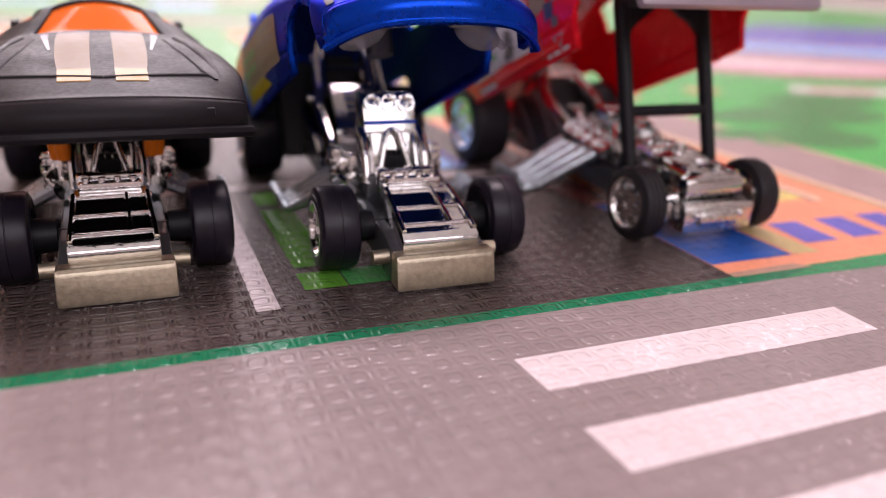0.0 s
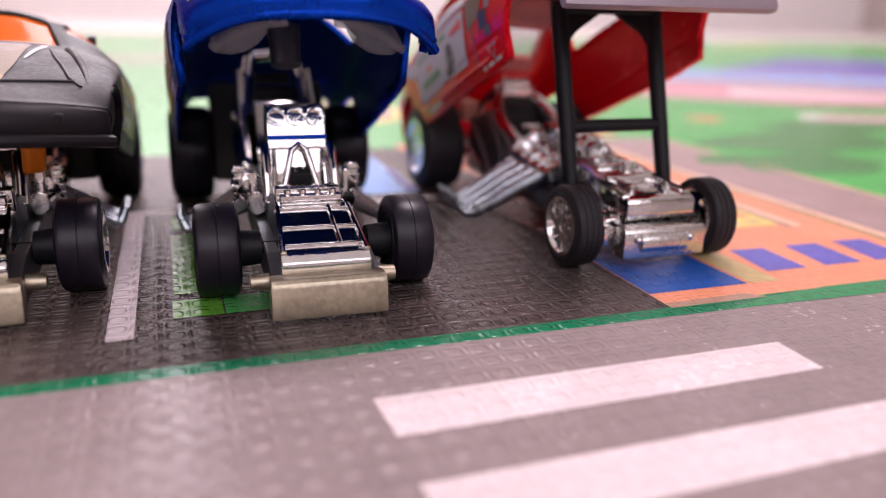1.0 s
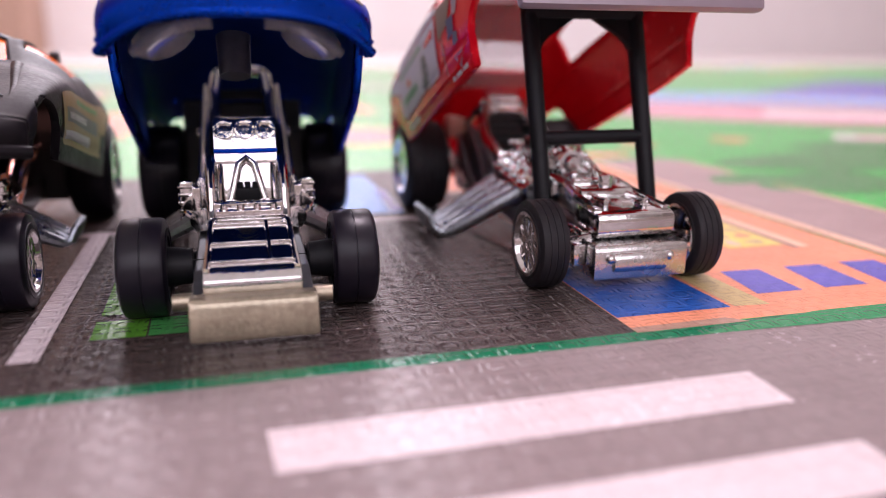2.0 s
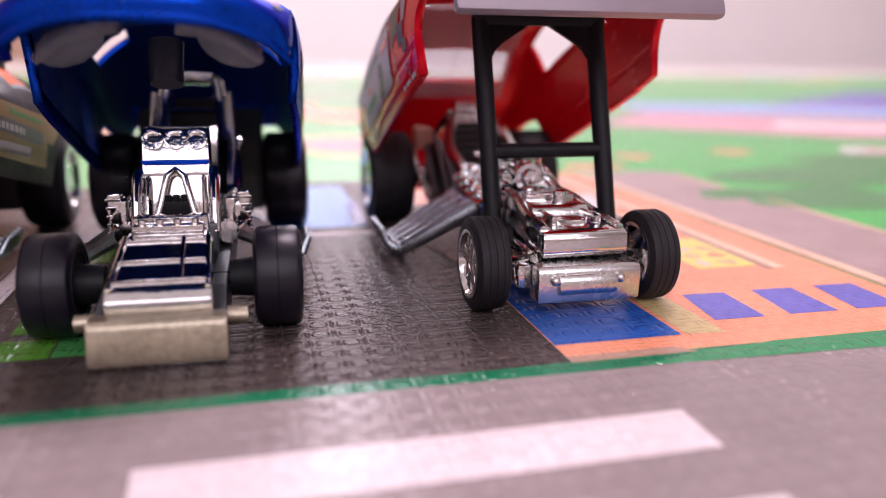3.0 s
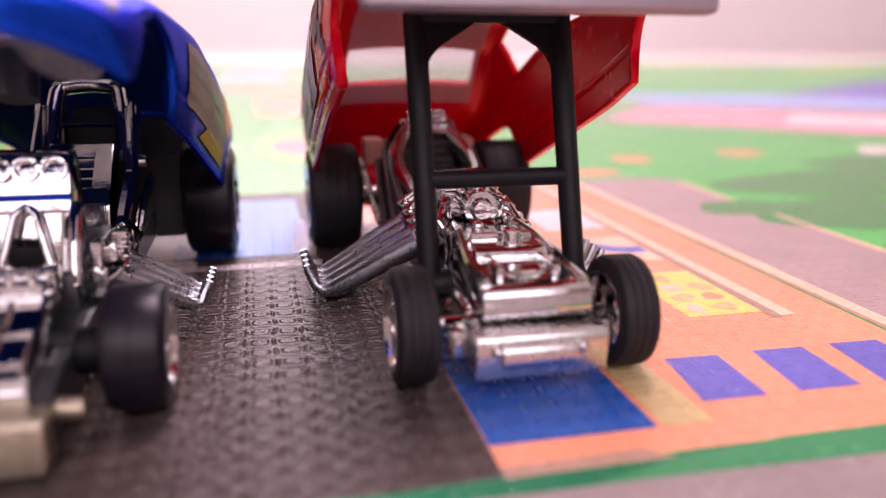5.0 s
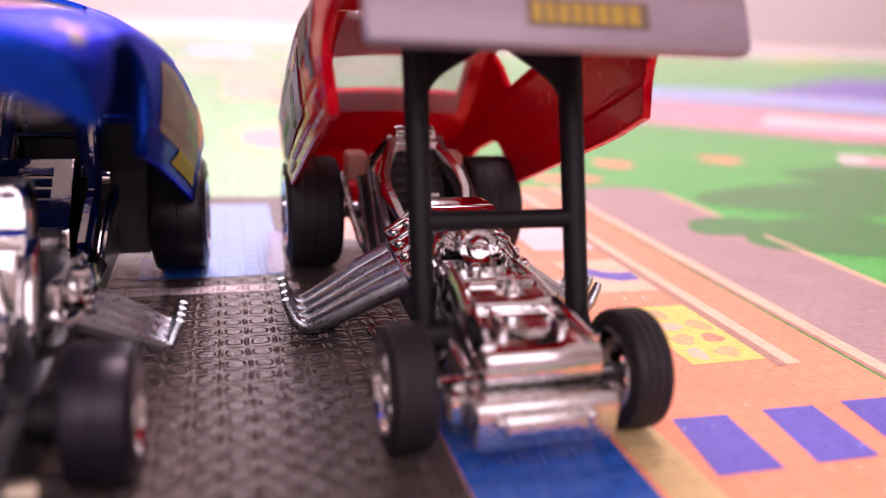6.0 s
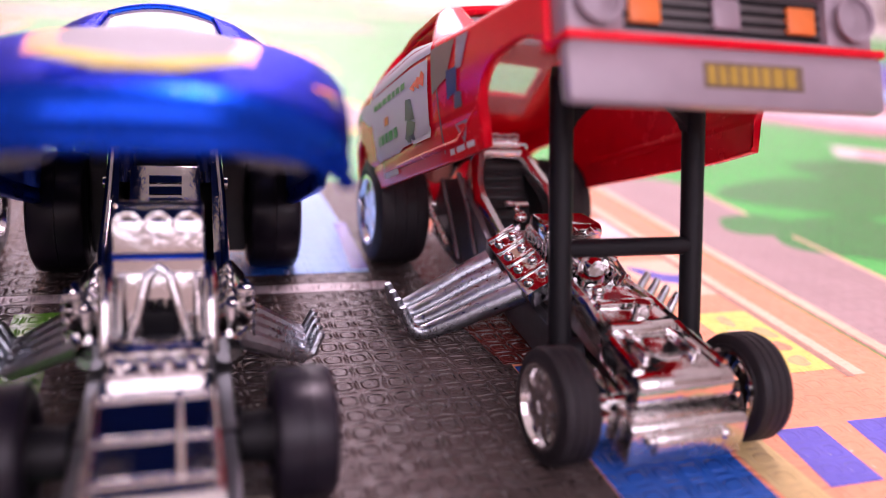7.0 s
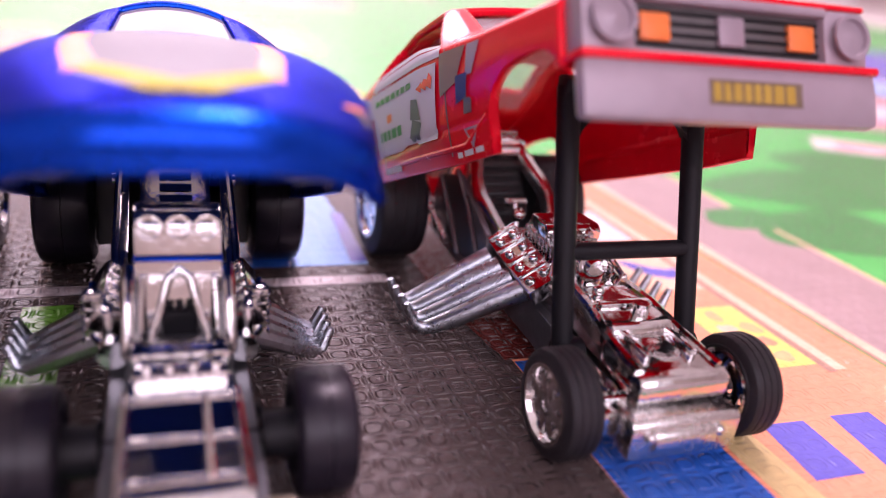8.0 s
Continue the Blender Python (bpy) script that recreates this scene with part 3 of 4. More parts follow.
        cpart("hose", tube(bmesh.new(), [(s * 5.2, 41, 7), (s * 7.2, 42.4, 8.4), (s * 8.2, 45, 9.8), (s * 7.6, 48, 11.2)], 0.4, 8), CHROME, c)
    for s in (-1, 1):
        for k in range(4):
            sp = bmesh.new()
            tube(sp, [(s * 6.4, 43.4 + 2.4 * k, 7.6), (s * 9.0, 44.6 + 2.3 * k, 6.0), (s * 11.8, 45.9 + 2.1 * k, 4.2), (s * 13.4, 46.8 + 1.9 * k, 3.2), (s * 14.4, 47.2 + 1.8 * k, 3.4), (s * 15.2, 47.5 + 1.7 * k, 5.2), (s * 15.3, 47.5 + 1.7 * k, 5.5)], 1.1, 9, 0.4)
            cpart("exhaust_pipe", sp, PIPE, c, "flared grey exhaust pipe")
    # tall intake
    i = bmesh.new()
    wedge(i, [(42.2, 14.6), (43.6, 19.0), (44.3, 19.9), (46.8, 19.9), (47.6, 18.8), (47.6, 9.0), (43.6, 9.0)], 3.75, 3.75, 0.3)
    wedge(i, [(40.6, 9.0), (42.6, 15.6), (43.6, 15.6), (43.6, 9.0)], 3.7, 3.6, 0.2)
    intake = cpart("intake", i, CHROME, c, "tall chrome intake with three round throats")
    t = bmesh.new()
    for k in (-1, 0, 1):
        rings = []
        for rad, dep in ((1.28, 0.0), (1.22, -0.55), (0.95, -0.55), (0.85, 0.15)):
            ctr = Vector((k * 2.45, 43.45 - dep * 0.0, 18.55))
            ring = []
            for a in range(20):
                an = 2 * math.pi * a / 20
                ring.append(t.verts.new(ctr + Vector((rad * math.cos(an), dep * 0.95 + 0.3 * rad * math.sin(an), 0.94 * rad * math.sin(an) - dep * 0.3))))
            rings.append(ring)
        for ra, rb in zip(rings, rings[1:]):
            for a in range(20):
                t.faces.new((ra[a], ra[(a + 1) % 20], rb[(a + 1) % 20], rb[a]))
    cpart("throat_rims", t, CHROME, intake)
    gr = bmesh.new()
    box(gr, -3.8, 3.8, 42.0, 43.0, 15.9, 16.3, 0.1)
    cpart("groove", gr, BLUEP if not flames else BLACK, intake)
    cpart("arch", tube(bmesh.new(), [(-2.3, 39.6, 9.3), (-1.5, 40.6, 12.4), (-0.95, 41.3, 14.6), (0, 41.6, 15.3), (0.95, 41.3, 14.6), (1.5, 40.6, 12.4), (2.3, 39.6, 9.3)], 0.42, 10), CHROME, intake)
    for s in (-1, 1):
        cpart("strut", tube(bmesh.new(), [(s * 4.3, 38.6, 8.4), (s * 4.3, 39.8, 11.6), (s * 4.25, 41.2, 14.2), (s * 4.1, 43.0, 15.0)], 0.62, 10), CHROME, intake)
        cpart("inner_strut", tube(bmesh.new(), [(s * 3.3, 39.4, 8.8), (s * 3.2, 40.8, 12.4), (s * 3.1, 42.0, 14.4)], 0.3, 8), CHROME, intake)
    mth = bmesh.new()
    box(mth, -1.5, 1.5, 40.1, 41.4, 9.0, 11.8, 0.3)
    for k in (-1, 0, 1):
        rod(mth, (k * 0.9, 40.6, 11.6), (k * 0.9, 40.6, 12.5), 0.38, n=10)
    cpart("intake_mouth", mth, BLACK, intake)
    # dash panel, cockpit and cage
    p = bmesh.new()
    wedge(p, [(57.5, 9.5), (58.2, 12.2), (65.2, 18.3), (66.6, 17.6), (66.6, 9.5)], 3.9, 3.6, 0.3)
    dash = cpart("dash_panel", p, CHROME, c, "bright chrome panel before the cockpit")
    for k in range(4):
        lv = bmesh.new()
        wedge(lv, [(60.0 + 1.1 * k, 13.95 + 0.96 * k), (60.6 + 1.1 * k, 14.6 + 0.96 * k), (60.8 + 1.1 * k, 14.2 + 0.96 * k)], 1.7, 1.7, 0)
        cpart("louvre", lv, CHROME, dash)
    for s in (-1, 1):
        k = bmesh.new()
        wedge(k, [(52, 7.0), (56, 11.2), (64, 15.0), (69, 22.5), (71, 22.5), (77, 14.0), (80, 8.0), (80, 5.0), (52, 5.0)], 0.5, 0.5, 0.2)
        moved(k, s * 5.4)
        tub = cpart("cockpit_side", k, CHROME, c)
        l = bmesh.new()
        tube(l, [(s * 6.0, 52, 7.4), (s * 6.1, 56, 11.4), (s * 6.0, 64, 15.2), (s * 5.4, 69.4, 22.6)], 0.42, 8)
        tube(l, [(s * 6.1, 58, 6), (s * 6.3, 66, 10.5), (s * 6.2, 76, 12.5)], 0.42, 8)
        rod(l, (s * 5.8, 67.5, 15.6), (s * 6.8, 67.5, 15.6), 0.9, 0.7, 14)
        cpart("side_rail", l, CHROME, tub)
    cg = bmesh.new()
    tube(cg, [(-4.5, 67.5, 15.5), (-4.1, 70, 21.0), (-3.7, 71.4, 23.8), (-2.9, 71.8, 24.7), (0, 71.9, 25.0), (2.9, 71.8, 24.7), (3.7, 71.4, 23.8), (4.1, 70, 21.0), (4.5, 67.5, 15.5)], 1.12, 10)
    for s in (-1, 1):
        tube(cg, [(s * 3.4, 71.8, 24.4), (s * 4.6, 76, 19.5), (s * 5.4, 80, 11)], 0.55, 8)
        rod(cg, (s * 3.3, 70.8, 24.6), (s * 3.3, 72.4, 25.0), 0.75, 0.7, 10)
    tube(cg, [(-4.2, 69.4, 20.0), (0, 69.6, 20.1), (4.2, 69.4, 20.0)], 0.4, 8)
    cpart("roll_cage", cg, CHROME, c, "chrome roll cage hoop")
    st = bmesh.new()
    wedge(st, [(67, 8.5), (72, 10.5), (75.5, 21.5), (78, 21.5), (79, 8)], 3.3, 3.3, 0.6)
    cpart("seat", st, SEAT, c, "dark moulded seat")
    # rear axle and wheels
    rt = bmesh.new()
    wedge(rt, [(77, 3.4), (79, 14.5), (84, 19.5), (89, 17.0), (91, 3.4)], 9.6, 9.8, 0.5)
    cpart("rear_tub", rt, SEAT, c, "dark moulded rear tub between the wheels")
    ra = bmesh.new()
    rod(ra, (-11.5, 81.2, 7.8), (11.5, 81.2, 7.8), 1.2)
    rod(ra, (-2.4, 81.2, 7.8), (2.4, 81.2, 7.8), 2.6, n=18)
    cpart("rear_axle", ra, STEEL, c)
    if flames:
        for s in (-1, 1):
            for k in range(2):
                h = bmesh.new()
                tube(h, [(s * (5.2 + 0.85 * k), 39.8 + 0.8 * k, 12.2), (s * (5.3 + 0.85 * k), 39.6 + 0.8 * k, 13.4), (s * (5.5 + 0.9 * k), 39.2 + 0.8 * k, 16.6)], 0.8, 10, 0.95)
                cpart("orange_pipe", h, FLAME, c, "bright orange upright pipe")
    for s in (-1, 1):
        wheel("front_wheel", c, s * 11.1, 29.9, 5.35, 4.8, s, PLASTIC, 3.4, 5, "black plastic front wheel", CHROME)
        wheel("rear_wheel", c, s * 13.2, 81.2, 7.8, 6.8, s, PLASTIC, 4.9, 5, "wide black plastic rear slick", CHROME)


def bars(shell, parent, u0, q0, u1, q1, side, rows, mat, off=0.62):
    """Writing too small to read, as plain bars on a shell."""
    rnd = random.Random(int(u0 * 10 + q0 * 100))
    for k in range(rows):
        qa = q0 + (q1 - q0) * (k + 0.15) / rows
        qb = q0 + (q1 - q0) * (k + 0.75) / rows
        a = u0
        while a < u1 - 0.6:
            b = min(u1, a + rnd.uniform(0.8, 2.0))
            cpart("lettering_bar", shell.decal(ur(a, qa, b, qb), side, off, 3), mat, parent)
            a = b + 0.5


# ---- the blue car ----
BLUECAR = car("blue_toy_dragster", 1.25, "blue die-cast toy dragster with its body propped open on the mat", turn=-1.6)
chassis(BLUECAR, False)
bs = Shell(94, 4.0, 19.6, 79.5,
           half=[(0, 14.2), (10, 16.0), (30, 15.8), (50, 15.0), (66, 13.6), (79.5, 12.8)],
           belt=[(0, 9.5), (20, 12.0), (46, 11.0), (62, 8.0), (73, 4.6), (79.5, 2.6)],
           top=[(0, 12.4), (8, 15.0), (16, 19.0), (24, 21.6), (29, 22.0), (33, 21.2), (42.5, 15.4), (50, 14.0), (58, 11.6), (66, 8.8), (73, 6.2), (79.5, 3.8)],
           edge=[(0, 12.0), (8, 14.4), (16, 18.0), (24, 20.4), (29, 20.8), (33, 20.0), (42.5, 14.7), (50, 13.2), (58, 10.6), (66, 7.8), (73, 5.4), (79.5, 3.2)],
           edge_half=[(0, 12.5), (8, 10.8), (18, 6.4), (33, 5.6), (42.5, 6.8), (48, 9.2), (60, 11.6), (79.5, 11.4)],
           arches=[(9.5, 8.4, 9.0), (64.5, 7.4, 7.0)], nose_round=6.5, full=1.35)


def blue_gap(u, q):
    if 25 < u < 31 and 0.57 < q < 0.69:
        return True
    return 33.6 < u < 42.0 and q > 0.765


shell = thicken(cpart("body_shell", bs.mesh(blue_gap, 140, 60), BLUEP, BLUECAR, "glossy metallic blue body shell raised at the front"), 0.9)
thicken(cpart("nose_face", bs.nose(lambda a: 0.5 - 1.7 * a ** 4), BLUEP, shell), 0.9)
# added sheet under the shell; its dark blue stands in for shade there
cpart("shade_lining", bs.mesh(lambda u, q: q < 0.06 or u > 77 or blue_gap(u, q), 70, 30, 1.0, -0.7), BLUESHADE, shell, "added dark lining coloured as the shade inside the raised body")
lip = bmesh.new()
for dh, r in ((0.9, 0.5), (2.0, 0.3)):
    pts = []
    for k in range(25):
        a = -1 + 2 * k / 24
        w = bs.half(79.5)
        pts.append(bs.world(a * w * 1.01, 79.9 - 6.5 * abs(a) ** 2.6, dh - 1.7 * a ** 4))
    tube(lip, pts, r, 8)
cpart("nose_lip", lip, BLUEP, shell)
cpart("windscreen", bs.decal([(33.6, 0.765), (42.0, 0.765), (42.0, 1.0), (33.6, 1.0)], 1, 0.0, 10), MILKY, shell, "pale grey glossy plastic windscreen")
cpart("windscreen", bs.decal([(33.6, 0.765), (42.0, 0.765), (42.0, 1.0), (33.6, 1.0)], -1, 0.0, 10), MILKY, shell, "pale grey glossy plastic windscreen")
for s in (-1, 1):
    # bonnet graphic: white field with an orange and yellow border
    cpart("bonnet_graphic", bs.decal([(45, 0.82), (68.0, 0.885), (73.0, 1.0), (45, 1.0)], s, 0.56, 14), SILVERP, shell, "silvery white printed bonnet field")
    cpart("bonnet_edge", bs.decal([(68.0, 0.885), (71.0, 0.86), (78.6, 1.0), (73.0, 1.0)], s, 0.56, 10), YELP, shell, "yellow printed border")
    cpart("bonnet_side", bs.decal([(50, 0.785), (71.0, 0.85), (68.4, 0.888), (50, 0.828)], s, 0.54, 8), FIREP, shell, "orange printed border")
    cpart("side_graphic", bs.decal(ur(24, 0.14, 53, 0.46), s, 0.56, 10), BEIGEP, shell, "beige printed door panel")
    cpart("side_flash", bs.decal([(4, 0.2), (24, 0.3), (24, 0.5), (4, 0.5)], s, 0.57, 8), FIREP, shell, "orange printed flash")
    cpart("side_flash", bs.decal([(27, 0.05), (46, 0.05), (40, 0.16), (27, 0.14)], s, 0.58, 8), YELP, shell, "yellow printed flash")
    cpart("panel_line", bs.decal(ur(38.5, 0.1, 39.0, 0.5), s, 0.60, 4), GREYP, shell)
    cpart("panel_line", bs.decal(ur(23.0, 0.1, 23.5, 0.5), s, 0.60, 4), GREYP, shell)
    bars(bs, shell, 41, 0.30, 52, 0.44, s, 2, GREYP)
    bars(bs, shell, 26, 0.22, 37, 0.40, s, 2, LEAFP)
    cpart("lamp_decal", bs.decal([(75, 0.64), (77.7, 0.64), (77.7, 0.74), (75, 0.76)], s, 0.56, 5), GREYP, shell)
    cpart("lamp_decal", bs.decal([(73.8, 0.67), (74.9, 0.67), (74.9, 0.77), (73.8, 0.77)], s, 0.57, 4), FIREP, shell)
    hb = bmesh.new()
    q = bs.world(s * 7.4, 68.5, 2.4)
    m = Matrix.Translation(q)
    bmesh.ops.create_icosphere(hb, subdivisions=2, radius=1.0, matrix=m @ Matrix.Rotation(radians(s * 24), 4, "Y") @ Matrix.Diagonal((3.4, 1.6, 2.0, 1)))
    cpart("headlight_pod", hb, FROST, shell, "frosted moulded headlight back under the nose")
    brow = bmesh.new()
    tube(brow, [bs.world(s * x, u, h) for x, u, h in ((2.6, 72, 3.0), (5.0, 71.5, 2.8), (8.0, 70.5, 2.0), (10.4, 69.5, 0.4))], 0.9, 10, 0.5)
    cpart("pod_brow", brow, FROST, shell, "frosted curved moulding under the nose")
    fin = bmesh.new()
    wedge(fin, [(0, 0), (2.2, 8.6), (4.2, 9.0), (6.4, 0)], 0.5, 0.5, 0.2)
    bmesh.ops.transform(fin, matrix=Matrix.Translation(bs.world(s * 11.6, 7.5, 12.6)), verts=fin.verts)
    cpart("spoiler_end", fin, BLUEP, shell)
sp = bmesh.new()
wedge(sp, [(0, 0), (1.0, 1.6), (3.6, 2.0), (5.0, 0)], 12.8, 12.8, 0.3)
bmesh.ops.transform(sp, matrix=Matrix.Translation(bs.world(0, 7.5, 13.6)), verts=sp.verts)
cpart("spoiler", sp, BLUEP, shell)
tb = bmesh.new()
g = [[tb.verts.new(bs.world(x, 0.4, h)) for x in (-13.4, -6, 0, 6, 13.4)] for h in (0.6, 5, 9.6)]
for a in range(2):
    for k in range(4):
        tb.faces.new((g[a][k], g[a][k + 1], g[a + 1][k + 1], g[a + 1][k]))
thicken(cpart("tail_panel", tb, BLUEP, shell), 0.9)
pr = bmesh.new()
rod(pr, (-0.7, 47.6, 29.6), (-0.7, 45.8, 24.8), 2.1, 1.9, 24)
cpart("body_prop", pr, STEEL, shell, "dark grey moulded stub under the bonnet")

# ---- the black car ----
BLACKCAR = car("black_toy_dragster", -36.2, "black die-cast toy dragster with orange windows and raised body")
YO = 48.5
chassis(BLACKCAR, True)
YO = 55.0
ks = Shell(94, 4.4, 12.5, 70,
           half=[(0, 14.4), (12, 16.4), (30, 15.6), (46, 15.6), (58, 15.6), (70, 14.9)],
           belt=[(0, 10.0), (20, 10.6), (44, 9.6), (58, 6.4), (65, 4.2), (70, 2.4)],
           top=[(0, 13.0), (8, 15.6), (17, 19.8), (24, 21.0), (29, 20.4), (40, 13.7), (48, 11.5), (55, 8.8), (62, 6.0), (66, 4.4), (70, 2.8)],
           edge=[(0, 12.6), (8, 14.8), (17, 18.2), (24, 19.4), (29, 18.8), (40, 13.0), (48, 10.9), (55, 8.3), (62, 5.6), (66, 4.0), (70, 2.5)],
           edge_half=[(0, 12.6), (8, 11.8), (17, 7.0), (29, 6.2), (40, 8.8), (48, 10.4), (57, 12.2), (70, 13.2)],
           arches=[(9.0, 8.2, 9.4), (58.0, 7.2, 6.0)], nose_round=5.5, full=1.5, skew=0.010)


def black_gap(u, q):
    if 17 < u < 33 and 0.56 < q < 0.71:
        return True
    if 29.8 < u < 39.6 and q > 0.765:
        return True
    return 8 < u < 16 and q > 0.78


kshell = thicken(cpart("body_shell", ks.mesh(black_gap, 140, 60), BLACKP, BLACKCAR, "satin black body shell raised at the front"), 0.9)
thicken(cpart("nose_face", ks.nose(lambda a: -0.6 + 0.6 * a ** 2, forward=1.0), BLACKP, kshell), 0.9)
kl = bmesh.new()
for dh, r, fw in ((-0.5, 0.7, 0.9), (1.0, 0.3, 0.9), (2.4, 0.32, 0.2)):
    tube(kl, [ks.world(a * ks.half(70) * (1.02 if dh < 1 else 0.95), 70 + fw - 5.5 * abs(a) ** 2.6, dh) for a in [-1 + k / 12 for k in range(25)]], r, 8)
cpart("splitter", kl, BLACKP, kshell)
gm = bmesh.new()
for x0, x1 in ((-3.4, 3.4), (-11.0, -8.0), (8.0, 11.0)):
    k = 5.5 * abs((x0 + x1) / 2 / 14.9) ** 2.6
    q = ks.world((x0 + x1) / 2, 70.4 - k, 1.6)
    box(gm, (x0 - x1) / 2, (x1 - x0) / 2, -0.5, 0.5, -0.6, 0.6, 0.2, Matrix.Translation(q))
cpart("air_intake", gm, BLACK, kshell)
for s in (-1, 1):
    cpart("windscreen", ks.decal([(29.8, 0.765), (39.6, 0.765), (39.6, 1.0), (29.8, 1.0)], s, 0.0, 10), AMBER, kshell, "orange transparent windscreen")
    cpart("side_window", ks.decal([(17, 0.56), (33, 0.56), (33, 0.71), (17, 0.71)], s, 0.0, 8), AMBER, kshell, "orange transparent side window")
    cpart("rear_window", ks.decal(ur(8, 0.78, 16, 1.0), s, 0.0, 8), AMBER, kshell, "orange transparent rear window")
    cpart("bonnet_stripe", ks.decal([(40.8, 0.855), (60.0, 0.905), (60.0, 0.975), (40.8, 0.965)], s, 0.55, 10), BEIGEP, kshell, "pale bronze printed bonnet stripe")
    cpart("stripe_end", ks.decal([(60.0, 0.905), (65.0, 0.91), (65.0, 0.975), (60.0, 0.975)], s, 0.55, 6), GOLDP, kshell, "bronze printed stripe end")
    cpart("pinstripe", ks.decal([(41, 0.80), (52, 0.868), (52, 0.875), (41, 0.825)], s, 0.55, 6), MAUVEP, kshell, "white printed pinstripe")
    cpart("bonnet_line", ks.decal([(42.4, 0.90), (42.7, 0.90), (42.7, 1.0), (42.4, 1.0)], s, 0.6, 6), GREYP, kshell)
    cpart("side_graphic", ks.decal([(22, 0.12), (49, 0.12), (49, 0.48), (22, 0.48)], s, 0.56, 9), GOLDP, kshell, "bronze printed side panel")
    cpart("side_flash", ks.decal([(24, 0.26), (47, 0.28), (47, 0.38), (24, 0.36)], s, 0.58, 8), GREYP, kshell, "dark printed flash")
    cpart("side_flash", ks.decal([(30, 0.18), (48, 0.18), (48, 0.22), (30, 0.23)], s, 0.58, 8), WHITEP, kshell, "white printed flash")
    cpart("side_flash", ks.decal([(2, 0.2), (22, 0.3), (22, 0.5), (4, 0.5)], s, 0.58, 8), GOLDP, kshell)
    bars(ks, kshell, 33, 0.29, 46, 0.36, s, 1, WHITEP)
    bars(ks, kshell, 24, 0.40, 40, 0.46, s, 1, LEAFP)
    rg = bmesh.new()
    tube(rg, [ks.at(u, 0.735, s, 0.05) for u in (42, 46, 50, 54, 58, 62, 65)], 0.85, 10, 0.35)
    cpart("fender_ridge", rg, BLACKP, kshell)
    cr = bmesh.new()
    tube(cr, [ks.at(63.0 - 3.5 * (1 - q) / 0.25 * 0.5, q, s, 0.35) for q in (0.77, 0.81, 0.85, 0.90, 0.95, 1.0)], 0.32, 8)
    tube(cr, [ks.at(u, q, s, 0.35) for u, q in ((45, 0.80), (50, 0.80), (55, 0.79), (60, 0.78), (63, 0.76))], 0.28, 8)
    cpart("bonnet_crease", cr, BLACKP, kshell)
    mir = bmesh.new()
    wedge(mir, [(0, 0), (0.6, 2.6), (2.6, 3.0), (3.0, 0)], 0.6, 0.6, 0.25)
    bmesh.ops.transform(mir, matrix=Matrix.Translation(ks.world(s * 11.4, 27, 14.6)), verts=mir.verts)
    cpart("mirror", mir, BLACKP, kshell)
ktail = bmesh.new()
g = [[ktail.verts.new(ks.world(x, 0.4, h)) for x in (-13.6, -6, 0, 6, 13.6)] for h in (0.6, 5, 10.0)]
for a in range(2):
    for k in range(4):
        ktail.faces.new((g[a][k], g[a][k + 1], g[a + 1][k + 1], g[a + 1][k]))
thicken(cpart("tail_panel", ktail, BLACKP, kshell), 0.9)

# ---- the red car ----
RED = car("red_toy_funny_car", 45.7, "red die-cast toy drag car, body propped on black stand")
b = bmesh.new()
wedge(b, [(24.1, 1.7), (24.0, 5.3), (24.5, 5.9), (27.8, 6.1), (27.8, 1.7)], 6.2, 6.0, 0.35)
plate = cpart("front_plate", b, PLATE, RED, "bright bare metal front plate with two rivets")
q = bmesh.new()
wedge(q, [(23.7, 2.7), (23.3, 3.2), (23.3, 4.4), (23.7, 5.0), (25.0, 5.0), (25.0, 2.7)], 3.5, 3.5, 0.3)
moved(q, -0.4)
cpart("raised_bar", q, PLATE, plate)
for s in (-1, 1):
    rv = bmesh.new()
    bmesh.ops.create_icosphere(rv, subdivisions=2, radius=0.6, matrix=Matrix.Translation((s * 3.9 - 0.4, 23.8, 4.4)))
    cpart("rivet", rv, PLATE, plate)
n = bmesh.new()
wedge(n, [(27.0, 6.0), (26.0, 6.5), (25.6, 7.0), (25.6, 8.7), (25.9, 9.2), (26.6, 9.5), (30.0, 9.8), (33.0, 10.0), (33.8, 9.6), (33.8, 6.0)], 5.2, 4.6, 0.5)
wedge(n, [(33.2, 6.0), (33.2, 10.2), (34.0, 11.0), (39.0, 11.2), (42.6, 11.2), (43.6, 10.4), (43.6, 6.0)], 3.7, 3.5, 0.4)
nose = cpart("nose_tank", n, CHROME, RED, "mirror chrome nose tank")
